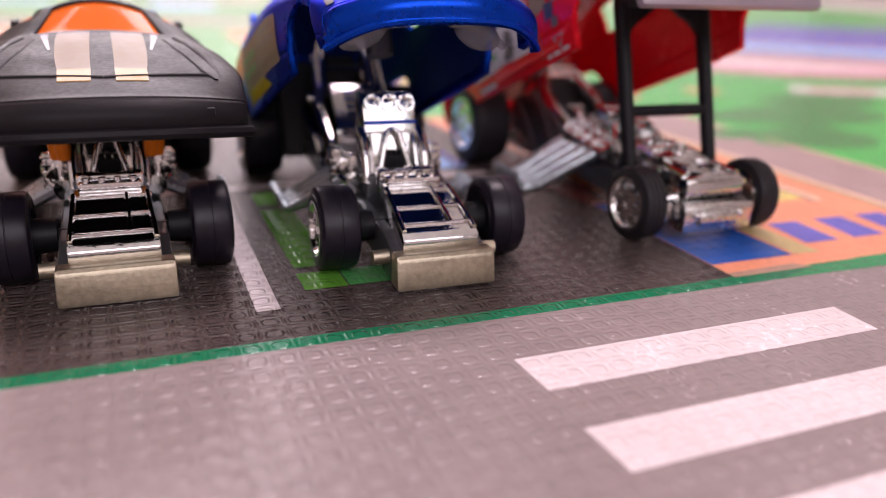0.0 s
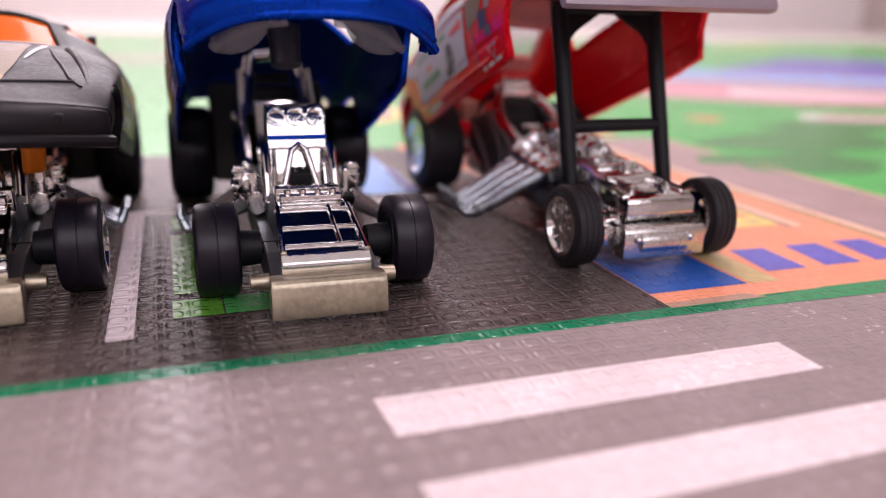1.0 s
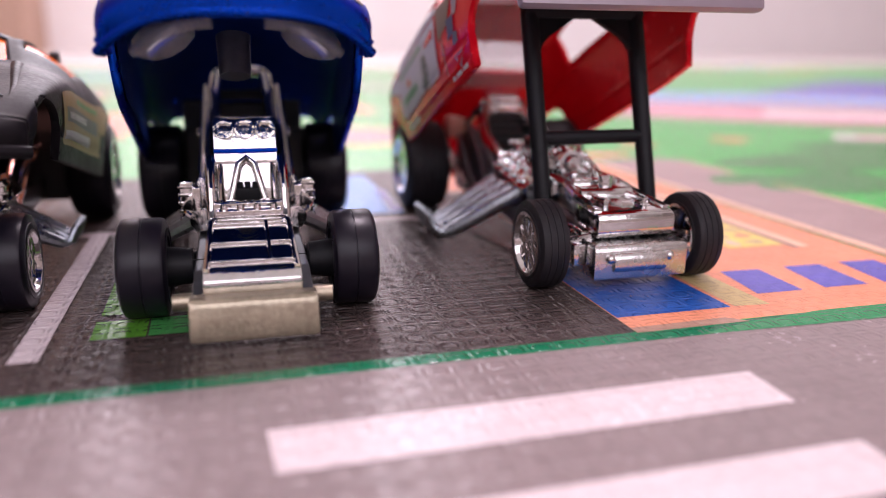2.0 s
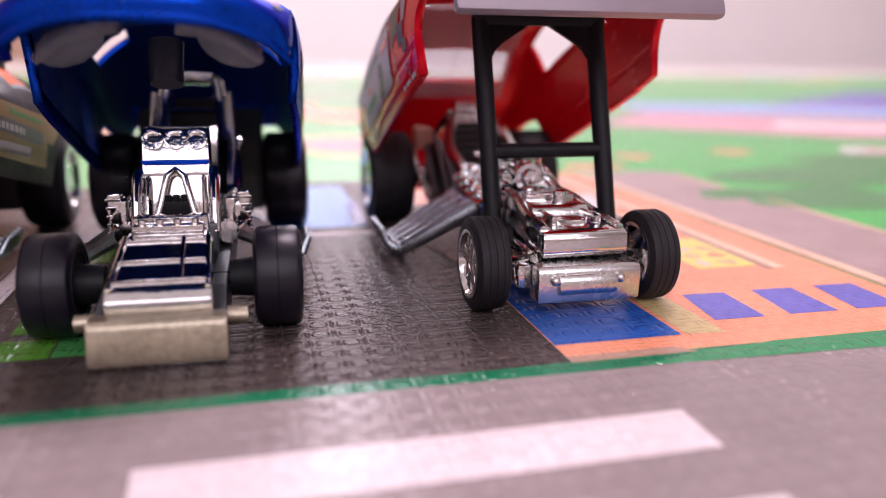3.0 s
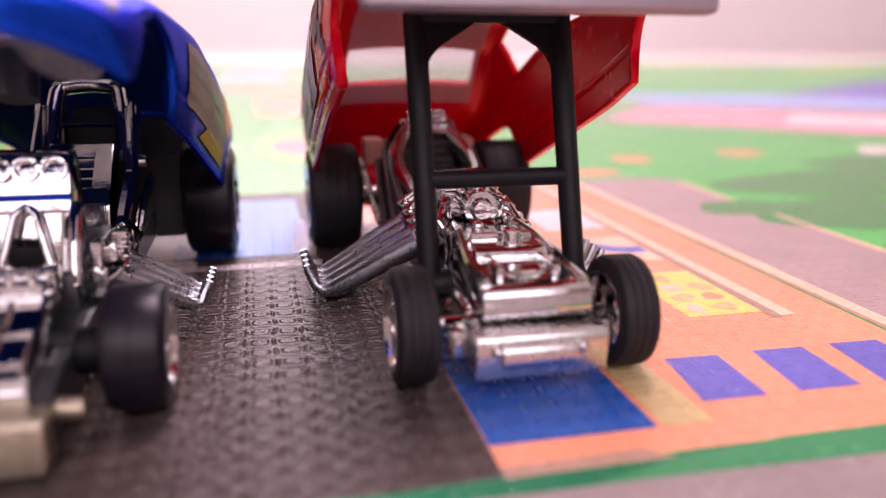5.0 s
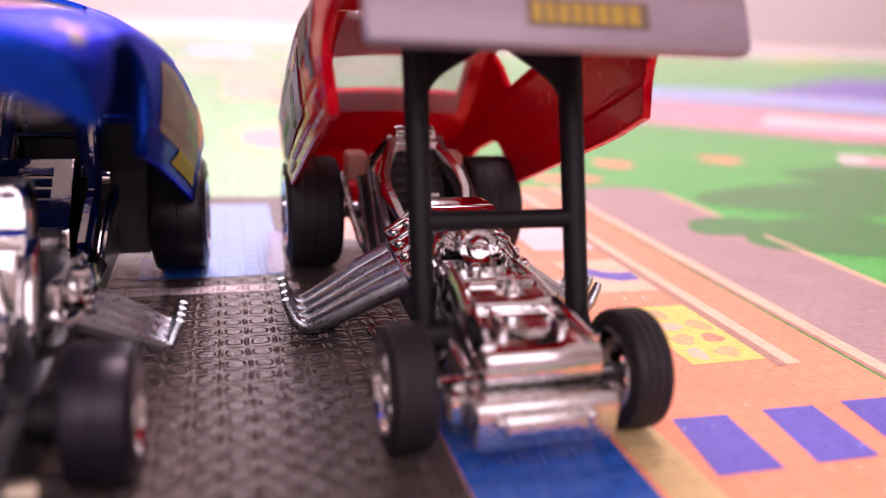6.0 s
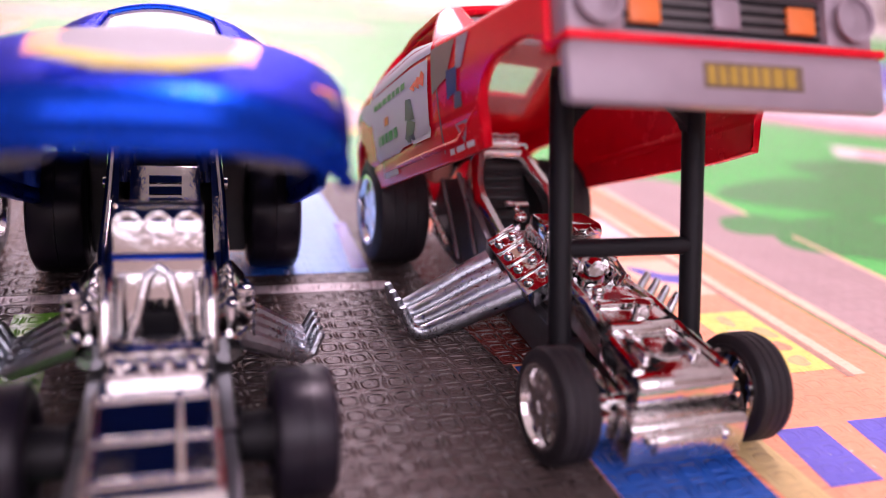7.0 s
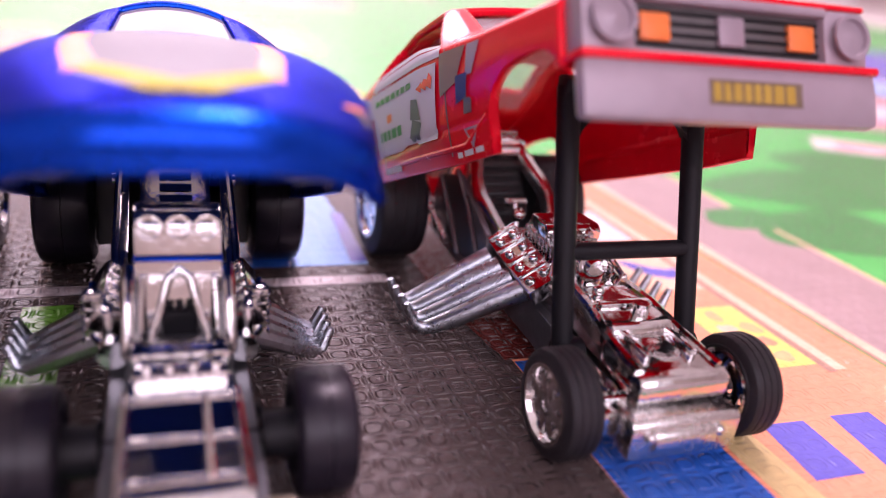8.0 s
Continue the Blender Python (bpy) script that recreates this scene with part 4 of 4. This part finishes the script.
for s in (-1, 1):
    cpart("top_rail", tube(bmesh.new(), [(s * 4.6, 27.0, 9.4), (s * 4.3, 33, 10.0), (s * 3.8, 38, 11.0), (s * 3.4, 43, 11.2)], 0.6, 8), CHROME, nose)
    cpart("hatch_rail", box(bmesh.new(), s * 2.7 - 0.35, s * 2.7 + 0.35, 28.6, 33.4, 9.6, 10.6, 0.2), CHROME, nose)
    cpart("side_tank", box(bmesh.new(), s * 5.5 - 0.5, s * 5.5 + 0.5, 28.4, 37.5, 4.6, 6.8, 0.25), CHROME, RED)
    cpart("brake_block", box(bmesh.new(), s * 6.9 - 0.8, s * 6.9 + 0.8, 26.6, 28.8, 3.0, 5.6, 0.25), CHROME, RED)
    cpart("front_link", tube(bmesh.new(), [(s * 5.0, 27.6, 6.4), (s * 6.6, 28.6, 5.8), (s * 8.4, 29.6, 5.4)], 0.4, 8), CHROME, RED)
    cpart("rear_link", tube(bmesh.new(), [(s * 5.4, 36.4, 6.2), (s * 6.6, 33.4, 6.0), (s * 8.2, 30.2, 5.4)], 0.45, 8), CHROME, RED)
cpart("tank_rib", box(bmesh.new(), -3.2, 3.2, 37.0, 38.2, 10.6, 11.7, 0.3), CHROME, nose)
hat = bmesh.new()
for k, (rad, z) in enumerate(((2.0, 9.95), (1.6, 10.0))):
    bmesh.ops.create_cone(hat, cap_ends=True, segments=8, radius1=rad, radius2=rad * 0.95, depth=0.5, matrix=Matrix.Translation((0.2, 30.4, z - 0.2)) @ Matrix.Rotation(radians(22.5), 4, "Z"))
cpart("hatch", hat, CHROME, nose)
cpart("filler_cap", rod(bmesh.new(), (0.6, 35.6, 11.0), (0.6, 35.6, 12.4), 0.95, 0.85, 18), CHROME, nose)
knob = bmesh.new()
bmesh.ops.create_icosphere(knob, subdivisions=2, radius=0.7, matrix=Matrix.Translation((-1.6, 40.4, 11.6)))
cpart("filler_knob", knob, CHROME, nose)
for s in (-1, 1):
    r = bmesh.new()
    wedge(r, [(27.4, 2.6), (27.4, 5.2), (44, 6.4), (62, 8.0), (62, 3.0), (44, 2.0)], 0.7, 0.7, 0.2)
    moved(r, s * 4.6)
    cpart("frame_rail", r, STEEL, RED)
bp = bmesh.new()
wedge(bp, [(27.4, 2.2), (27.4, 4.6), (84, 7), (84, 3)], 4.2, 5.4, 0.2)
cpart("belly_pan", bp, STEEL, RED)
ax = bmesh.new()
rod(ax, (-9, 29.5, 5.4), (9, 29.5, 5.4), 0.65)
cpart("front_axle", ax, PLATE, RED)
# engine
e = bmesh.new()
wedge(e, [(45, 4), (45, 9.4), (47, 10.6), (60, 11.6), (62, 10), (62, 4)], 4.0, 4.4, 0.4)
cpart("engine_block", e, CHROME, RED)
for s in (-1, 1):
    v = bmesh.new()
    m = Matrix.Translation((s * 4.9, 51.8, 10.2)) @ Matrix.Rotation(radians(8), 4, "X") @ Matrix.Rotation(radians(s * 36), 4, "Y")
    box(v, -2.1, 2.1, -6.2, 6.2, -1.2, 1.0, 0.4, m)
    cover = cpart("valve_cover", v, CHROME, RED, "chrome valve cover mirroring the red body")
    w = bmesh.new()
    for k in range(4):
        for j in (-1, 1):
            bmesh.ops.create_icosphere(w, subdivisions=2, radius=0.62, matrix=m @ Matrix.Translation((j * 0.95, -4.6 + 3.05 * k, 1.0)))
        box(w, -1.9, 1.9, -3.35 + 3.05 * k, -2.85 + 3.05 * k, 0.9, 1.3, 0.15, m)
    cpart("cover_bolts", w, CHROME, cover)
    for k in range(4):
        h = bmesh.new()
        tube(h, [(s * 6.0, 49.0 + 3.3 * k, 8.0), (s * 9.5, 50.2 + 3.1 * k, 5.9), (s * 13.0, 51.4 + 2.8 * k, 3.6), (s * 15.6, 52.4 + 2.6 * k, 2.0), (s * 16.8, 52.8 + 2.5 * k, 1.7), (s * 17.8, 53.1 + 2.4 * k, 2.4), (s * 18.6, 53.3 + 2.35 * k, 4.2), (s * 18.75, 53.3 + 2.35 * k, 4.8)], 1.45, 10, 0.4)
        cpart("exhaust_pipe", h, PIPE, RED, "flared satin exhaust pipe")
blower = cpart("blower", box(bmesh.new(), -3.1, 3.1, 47.0, 56.5, 10.8, 13.4, 0.5), CHROME, RED, "ribbed chrome blower")
for k in range(9):
    cpart("rib", box(bmesh.new(), -3.35, 3.35, 47.6 + 0.98 * k, 48.05 + 0.98 * k, 11.0, 13.7, 0.12), CHROME, blower)
bt = bmesh.new()
wedge(bt, [(50.0, 13.4), (49.6, 14.8), (50.4, 15.6), (54.6, 15.6), (55.4, 13.4)], 3.7, 3.4, 0.4)
for k in (-1, 0, 1):
    rod(bt, (k * 2.2, 50.6, 14.5), (k * 2.2, 49.2, 14.3), 0.85, 0.95, 16)
cpart("scoop", bt, CHROME, blower)
fr = bmesh.new()
rod(fr, (0, 44.6, 12.6), (0, 47.2, 12.6), 1.9, 2.1, 24)
rod(fr, (0, 43.8, 12.6), (0, 44.6, 12.6), 1.0, 1.3, 18)
cpart("top_pulley", fr, CHROME, blower)
cpart("crank_pulley", rod(bmesh.new(), (0.8, 44.4, 8.6), (0.8, 46.4, 8.6), 1.5, n=22), CHROME, blower)
cpart("drive_belt", box(bmesh.new(), -0.5, 1.8, 45.0, 46.0, 8.6, 12.6, 0.2), CHROME, blower)
for k in range(11):
    a = radians(-75 + 15 * k)
    cpart("cooling_rib", tube(bmesh.new(), [(2.0 * math.sin(a), 46.4, 11.4 + 2.0 * math.cos(a)), (3.2 * math.sin(a), 47.2, 11.4 + 3.2 * math.cos(a)), (4.6 * math.sin(a), 46.4, 10.6 + 4.0 * math.cos(a))], 0.28, 7), CHROME, blower)
for s in (-1, 1):
    cpart("fuel_pump", rod(bmesh.new(), (s * 3.4, 44.2, 9.2), (s * 3.4, 47, 9.2), 0.9, n=14), CHROME, blower)
    cpart("hose", tube(bmesh.new(), [(s * 3.6, 44.6, 9.2), (s * 4.6, 45.4, 11.2), (s * 3.4, 47.4, 13.2)], 0.36, 8), CHROME, blower)
# cockpit
for s in (-1, 1):
    k = bmesh.new()
    wedge(k, [(58, 5.0), (60, 10.5), (64, 12.2), (71.5, 15.2), (79, 13.0), (80, 5.0)], 0.45, 0.45, 0.2)
    moved(k, s * 6.0)
    tub = cpart("cockpit_side", k, STEEL, RED)
    l = bmesh.new()
    tube(l, [(s * 6.6, 60.5, 5.2), (s * 6.8, 66, 12.0), (s * 6.4, 72, 15.6)], 0.4, 8)
    tube(l, [(s * 6.7, 68, 4.6), (s * 6.9, 72, 9.2), (s * 6.6, 78, 13.4)], 0.4, 8)
    tube(l, [(s * 6.6, 60.4, 5.0), (s * 6.9, 68, 4.4), (s * 6.6, 78, 5.0)], 0.45, 8)
    cpart("side_rail", l, STEEL, tub)
HEX = [(-4.2, 0.0), (-5.7, 0.45), (-5.5, 0.62), (-3.5, 1.0), (3.5, 1.0), (5.5, 0.62), (5.7, 0.45), (4.2, 0.0)]


def hexring(bm, inset, drop):
    """One loop of the cockpit's rim: inset towards its middle, dropped below its plane."""
    out = []
    for x, t in HEX:
        k = 1 - inset / 5.4
        x, t = x * k, 0.5 + (t - 0.5) * (1 - inset / 6.6)
        out.append(bm.verts.new((x, 59.0 + 14.4 * t + 0.53 * drop, 10.0 + 9.6 * t - 0.85 * drop)))
    return out


cg = bmesh.new()
loops = [hexring(cg, a, d) for a, d in ((-0.4, 2.2), (-0.1, 0.5), (0.25, 0.0), (1.0, -0.1), (1.3, 0.3), (1.45, 2.0))]
for a, b in zip(loops, loops[1:]):
    for k in range(8):
        cg.faces.new((a[k], a[(k + 1) % 8], b[(k + 1) % 8], b[k]))
rim = cpart("cockpit_rim", cg, CHROME, RED, "chrome cockpit rim mirroring the red body")
hull = bmesh.new()
up = hexring(hull, -0.2, 1.6)
dn = [hull.verts.new((x * 1.05, 60.0 + 18.0 * t, 5.2)) for x, t in HEX]
for k in range(8):
    hull.faces.new((up[k], up[(k + 1) % 8], dn[(k + 1) % 8], dn[k]))
cpart("cockpit_hull", hull, STEEL, RED)
for s in (-1, 1):
    cpart("cage_brace", tube(bmesh.new(), [(s * 3.4, 73.4, 19.2), (s * 5.0, 77.5, 15.5), (s * 5.6, 81, 9)], 0.7, 8), CHROME, RED)
hr = bmesh.new()
rod(hr, (-2.7, 74.0, 19.6), (2.7, 74.0, 19.6), 1.15, n=16)
for k in range(4):
    x = -2.0 + 1.33 * k
    rod(hr, (x - 0.25, 74.0, 19.6), (x + 0.25, 74.0, 19.6), 1.3, n=16)
cpart("head_rest", hr, CHROME, RED, "ribbed chrome head rest")
st = bmesh.new()
wedge(st, [(63, 8.0), (69, 9.5), (73.0, 17.2), (76, 17.2), (78, 8)], 3.6, 3.6, 0.8)
seat = cpart("seat", st, SEAT, RED, "dark ribbed seat")
rb = bmesh.new()
for k in range(6):
    y, z = 69.2 + 0.62 * k, 10.2 + 1.2 * k
    tube(rb, [(-3.0, y + 0.4, z), (0, y + 0.1, z), (3.0, y + 0.4, z)], 0.5, 8)
cpart("seat_ribs", rb, SEAT, seat)
sw = bmesh.new()
rod(sw, (0, 64.4, 9.5), (0, 66.2, 13.2), 0.45)
box(sw, -1.7, 1.7, 65.6, 66.8, 12.6, 13.5, 0.35)
bmesh.ops.create_icosphere(sw, subdivisions=2, radius=1.0, matrix=Matrix.Translation((-0.4, 63.6, 12.0)))
cpart("steering_yoke", sw, CHROME, RED)
pk = bmesh.new()
for s in (-1, 1):
    box(pk, s * 6.9 - 1.5, s * 6.9 + 1.5, 77.5, 82, 12.6, 16.4, 0.8)
cpart("parachute_pack", pk, SALMON, RED, "pale salmon moulded packs behind the cage")
ra = bmesh.new()
rod(ra, (-10.5, 81, 7.7), (10.5, 81, 7.7), 1.2)
rod(ra, (-2.4, 81, 7.7), (2.4, 81, 7.7), 2.8, n=18)
for s in (-1, 1):
    rod(ra, (s * 8.2, 80.6, 12.2), (s * 9.8, 80.6, 12.2), 1.2, n=14)
    tube(ra, [(s * 8.4, 80.6, 12.2), (s * 7.6, 78, 8.0), (s * 7.0, 72, 5.0)], 0.6, 8)
cpart("rear_axle", ra, PLATE, RED)
for s in (-1, 1):
    wheel("front_wheel", RED, 9.7 if s > 0 else -10.9, 29.5, 5.4, 3.7, s, RUBBER, 3.8, 8, "small black rubber front wheel", CHROME, True)
    wheel("rear_wheel", RED, s * 12.9, 81, 7.7, 7.4, s, RUBBER, 4.9, 5, "wide black rubber rear slick", CHROME)
# the black stand that holds the body up
pt = bmesh.new()
for s in (-1, 1):
    tube(pt, [(s * 7.65, 35.8, 6.2), (s * 7.65, 38.9, 17.0), (s * 7.65, 43.6, 33.0)], 1.12, 12, 1.2)
    rod(pt, (s * 5.6, 36.0, 7.0), (s * 8.4, 36.0, 7.0), 1.5, n=16)
tube(pt, [(-7.2, 38.9, 17.0), (7.2, 38.9, 17.0)], 0.95, 12)
box(pt, -8.6, 8.6, 42.4, 44.4, 32.2, 34.0, 0.3)
for s in (-1, 1):
    outline = [(s * 6.6, 28.2), (s * 6.2, 29.0), (s * 5.3, 29.9), (s * 0.4, 32.9), (s * 0.4, 33.6), (s * 8.4, 33.6)]
    a = [pt.verts.new((x, 42.0 + (z - 29.4) * 0.3, z)) for x, z in outline]
    b2 = [pt.verts.new((x, 43.4 + (z - 29.4) * 0.3, z)) for x, z in outline]
    pt.faces.new(a), pt.faces.new(b2[::-1])
    for k in range(6):
        pt.faces.new((a[k], a[(k + 1) % 6], b2[(k + 1) % 6], b2[k]))
cpart("body_stand", pt, BLACK, RED, "black plastic stand with two posts and a crossbar")

rs = Shell(94, 2.4, 24.8, 71.0,
           half=[(0, 14.2), (12, 16.6), (30, 16.9), (48, 17.1), (58, 16.5), (71, 15.7)],
           belt=[(0, 13.0), (16, 14.8), (40, 13.6), (56, 11.6), (71, 10.4)],
           top=[(0, 13.6), (6, 15.4), (20, 20.8), (28, 22.2), (39, 21.4), (48.5, 14.2), (58, 12.8), (71, 11.6)],
           edge=[(0, 13.4), (6, 15.0), (20, 19.8), (28, 21.0), (39, 20.4), (48.5, 13.8), (58, 12.4), (71, 11.2)],
           edge_half=[(0, 13.0), (10, 13.2), (22, 12.2), (39, 12.0), (48.5, 13.6), (58, 13.8), (71, 14.0)],
           arches=[(8.6, 8.4, 10.4), (64.4, 7.6, 7.6)], nose_round=1.0, full=1.25, rise=2.6, skew=0.011)


def red_gap(u, q):
    if 20.5 + (q - 0.54) * 16 < u < 38.8 + (0.71 - q) * 42 and 0.54 < q < 0.71:
        return True
    if 39.6 < u < 47.6 and q > 0.78:
        return True
    return 12.6 < u < 20.4 and q > 0.80


rshell = thicken(cpart("body_shell", rs.mesh(red_gap, 230, 90), REDP, RED, "glossy red body shell raised at the front, windows open"), 1.0)
tl = bmesh.new()
g = [[tl.verts.new(rs.world(x, 0.3, h)) for x in (-13.4, -6, 0, 6, 13.4)] for h in (0.6, 6, 13.5)]
for a in range(2):
    for k in range(4):
        tl.faces.new((g[a][k], g[a][k + 1], g[a + 1][k + 1], g[a + 1][k]))
thicken(cpart("tail_panel", tl, REDP, rshell), 1.0)
for s in (-1, 1):
    thicken(cpart("window_liner", rs.decal([(9.5, 0.79), (37.5, 0.79), (37.5, 1.0), (9.5, 1.0)], s, -1.1, 22), CLEAR, rshell, "clear plastic window moulding inside the roof"), 0.5)
    thicken(cpart("windscreen", rs.decal([(38.6, 0.77), (48.4, 0.77), (48.4, 1.0), (38.6, 1.0)], s, -1.0, 10), CLEAR, rshell, "clear plastic windscreen"), 0.5)


def face_box(bm, x0, x1, h0, h1, f0, f1, bevel=0.2):
    m = Matrix.Translation(rs.world(0.2, 71.0, 0)) @ Matrix.Rotation(radians(-24.8), 4, "X")
    return box(bm, x0, x1, -f1, -f0, h0, h1, bevel, m)


fb = bmesh.new()
face_box(fb, -15.9, 15.9, 0.2, 5.4, 0.2, 2.0, 0.85)
fascia = cpart("front_bumper", fb, MAUVEP, rshell, "silver mauve painted lower front")
fu = bmesh.new()
face_box(fu, -15.5, -10.2, 5.6, 11.4, -2.4, 1.5, 0.8)
face_box(fu, 10.2, 15.5, 5.6, 11.4, -2.4, 1.5, 0.8)
face_box(fu, -10.6, 10.6, 10.5, 11.4, -2.4, 1.5, 0.3)
face_box(fu, -10.6, 10.6, 5.6, 6.4, -2.4, 1.5, 0.3)
cpart("grille_surround", fu, MAUVEP, rshell, "silver mauve painted grille surround")
fr2 = bmesh.new()
face_box(fr2, -16.0, 16.0, 5.2, 5.95, -2.4, 2.2, 0.25)
cpart("red_stripe", fr2, REDP, rshell)
fr3 = bmesh.new()
face_box(fr3, -15.4, 15.4, 11.3, 11.9, -2.0, 1.4, 0.25)
cpart("bonnet_lip", fr3, REDP, rshell)
gl = bmesh.new()
face_box(gl, -10.3, 10.3, 6.3, 10.6, -1.5, 0.5, 0.1)
grille = cpart("grille", gl, GREYP, rshell, "dark recessed grille")
gs = bmesh.new()
for k in range(4):
    face_box(gs, -10.1, 10.1, 6.9 + 0.95 * k, 7.2 + 0.95 * k, 0.3, 0.8, 0.08)
cpart("grille_slats", gs, BLACK, grille)
bdg = bmesh.new()
face_box(bdg, -1.4, 1.4, 7.2, 9.9, 0.4, 1.1, 0.3)
cpart("grille_badge", bdg, MAUVEP, grille)
for s in (-1, 1):
    la = bmesh.new()
    face_box(la, s * 8.0 - 1.5, s * 8.0 + 1.5, 7.3, 9.7, 0.4, 1.0, 0.2)
    cpart("turn_lamp", la, FIREP, grille, "orange printed lamp")
    hl = bmesh.new()
    m = Matrix.Translation(rs.world(s * 12.8 + 0.2, 72.5, 8.6)) @ Matrix.Rotation(radians(-24.8), 4, "X") @ Matrix.Rotation(radians(90), 4, "Z")
    lathe(hl, (0, 0, 0), [(-0.6, 2.1), (-0.25 - 0.6, 2.1), (-0.85, 1.7), (-0.5, 1.6), (-0.6, 0.6), (-0.7, 0.01)], 28)
    bmesh.ops.transform(hl, matrix=m, verts=hl.verts)
    cpart("headlight", hl, MAUVEP, fascia, "pale moulded round headlight")
band = bmesh.new()
face_box(band, -3.6, 6.6, 1.8, 4.0, 1.9, 2.04, 0)
cpart("lettering_band", band, BRONZE, fascia, "dark bronze printed band")
rnd = random.Random(4)
x = -4.2
while x < 5.0:
    w = rnd.uniform(0.7, 1.1)
    lt = bmesh.new()
    face_box(lt, x + 1.0, x + 1.0 + w, 2.1, 3.7, 2.02, 2.1, 0)
    cpart("lettering_bar", lt, GOLDT, fascia, "gold lettering bar")
    x += w + 0.3
for s in (-1, 1):
    cpart("door_decal", rs.decal([(22, 0.13), (45.0, 0.13), (46.0, 0.46), (20, 0.47)], s, 0.72, 26), WHITEP, rshell, "white printed door field")
    bars(rs, rshell, 22.5, 0.385, 38, 0.435, s, 1, LEAFP, 0.80)
    bars(rs, rshell, 24, 0.19, 34, 0.27, s, 1, LEAFP, 0.80)
    cpart("orange_decal", rs.decal(ur(27.5, 0.285, 29.5, 0.325), s, 0.80, 4), FIREP, rshell)
    cpart("dark_decal", rs.decal([(36.0, 0.17), (39.2, 0.155), (40.6, 0.22), (37.6, 0.25)], s, 0.80, 8), GREYP, rshell, "dark printed shape")
    cpart("dark_decal", rs.decal([(36.8, 0.25), (40.4, 0.235), (39.6, 0.33), (37.4, 0.34)], s, 0.81, 8), GREYP, rshell)
    for k in range(3):
        cpart("flame_decal", rs.decal([(39.4 + 1.7 * k, 0.375), (41.2 + 1.7 * k, 0.35), (41.6 + 1.7 * k, 0.40), (40.6 + 1.7 * k, 0.385 + 0.02 * k)], s, 0.82, 8), REDP, rshell, "red printed flame")
    cpart("dark_decal", rs.decal([(52.2, 0.20), (54.0, 0.20), (54.2, 0.26), (52.6, 0.27)], s, 0.66, 5), GREYP, rshell)
    cpart("badge_decal", rs.decal([(53.4, 0.05), (54.8, 0.14), (53.2, 0.14), (51.8, 0.14)], s, 0.66, 5), MAUVEP, rshell, "small triangular badge")
    cpart("badge_middle", rs.decal([(53.4, 0.075), (54.2, 0.13), (53.2, 0.13), (52.4, 0.13)], s, 0.70, 5), REDP, rshell)
    cpart("white_decal", rs.decal([(8, 0.3), (24, 0.36), (26, 0.46), (6, 0.46)], s, 0.62, 6), WHITEP, rshell, "white printed flash")
    cpart("fender_decal", rs.decal([(46.8, 0.30), (51.0, 0.345), (53.2, 0.49), (46.8, 0.49)], s, 0.64, 10), BEIGEP, rshell, "tan printed fender field")
    cpart("fender_stripe", rs.decal([(53.2, 0.36), (54.6, 0.36), (56.4, 0.49), (53.6, 0.49)], s, 0.64, 8), MAUVEP, rshell, "pale printed fender stripe")
    cpart("fender_mark", rs.decal([(50.8, 0.25), (53.2, 0.27), (53.6, 0.37), (51.0, 0.37)], s, 0.68, 8), NAVYP, rshell, "dark blue printed shape")
    cpart("belt_stripe", rs.decal([(21, 0.478), (46.8, 0.478), (46.8, 0.518), (21, 0.518)], s, 0.63, 16), WHITEP, rshell, "pale printed belt stripe")
    cpart("sill_mark", rs.decal(ur(24.5, 0.035, 31.0, 0.065), s, 0.66, 6), WHITEP, rshell, "pale printed sill mark")
    cpart("green_decal", rs.decal([(4, 0.26), (14, 0.32), (14, 0.44), (4, 0.42)], s, 0.66, 6), LEAFP, rshell)
    bars(rs, rshell, 49.5, 0.02, 56, 0.06, s, 1, WHITEP, 0.62)
    # pale window surround and body crease
    cpart("window_trim", rs.decal([(20.5, 0.525), (46, 0.525), (46, 0.542), (20.5, 0.542)], s, 0.58, 14), WHITEP, rshell, "pale window surround")
    for u in (48.0, 24.0):
        cpart("panel_line", rs.decal(ur(u, 0.04, u + 0.3, 0.5), s, 0.60, 5), GREYP, rshell)
    rod_b = bmesh.new()
    tube(rod_b, [rs.at(u, 0.07, s, 0.55) for u in (31, 36, 42, 48, 52, 57)], 0.35, 8)
    cpart("sill_moulding", rod_b, REDP, rshell)
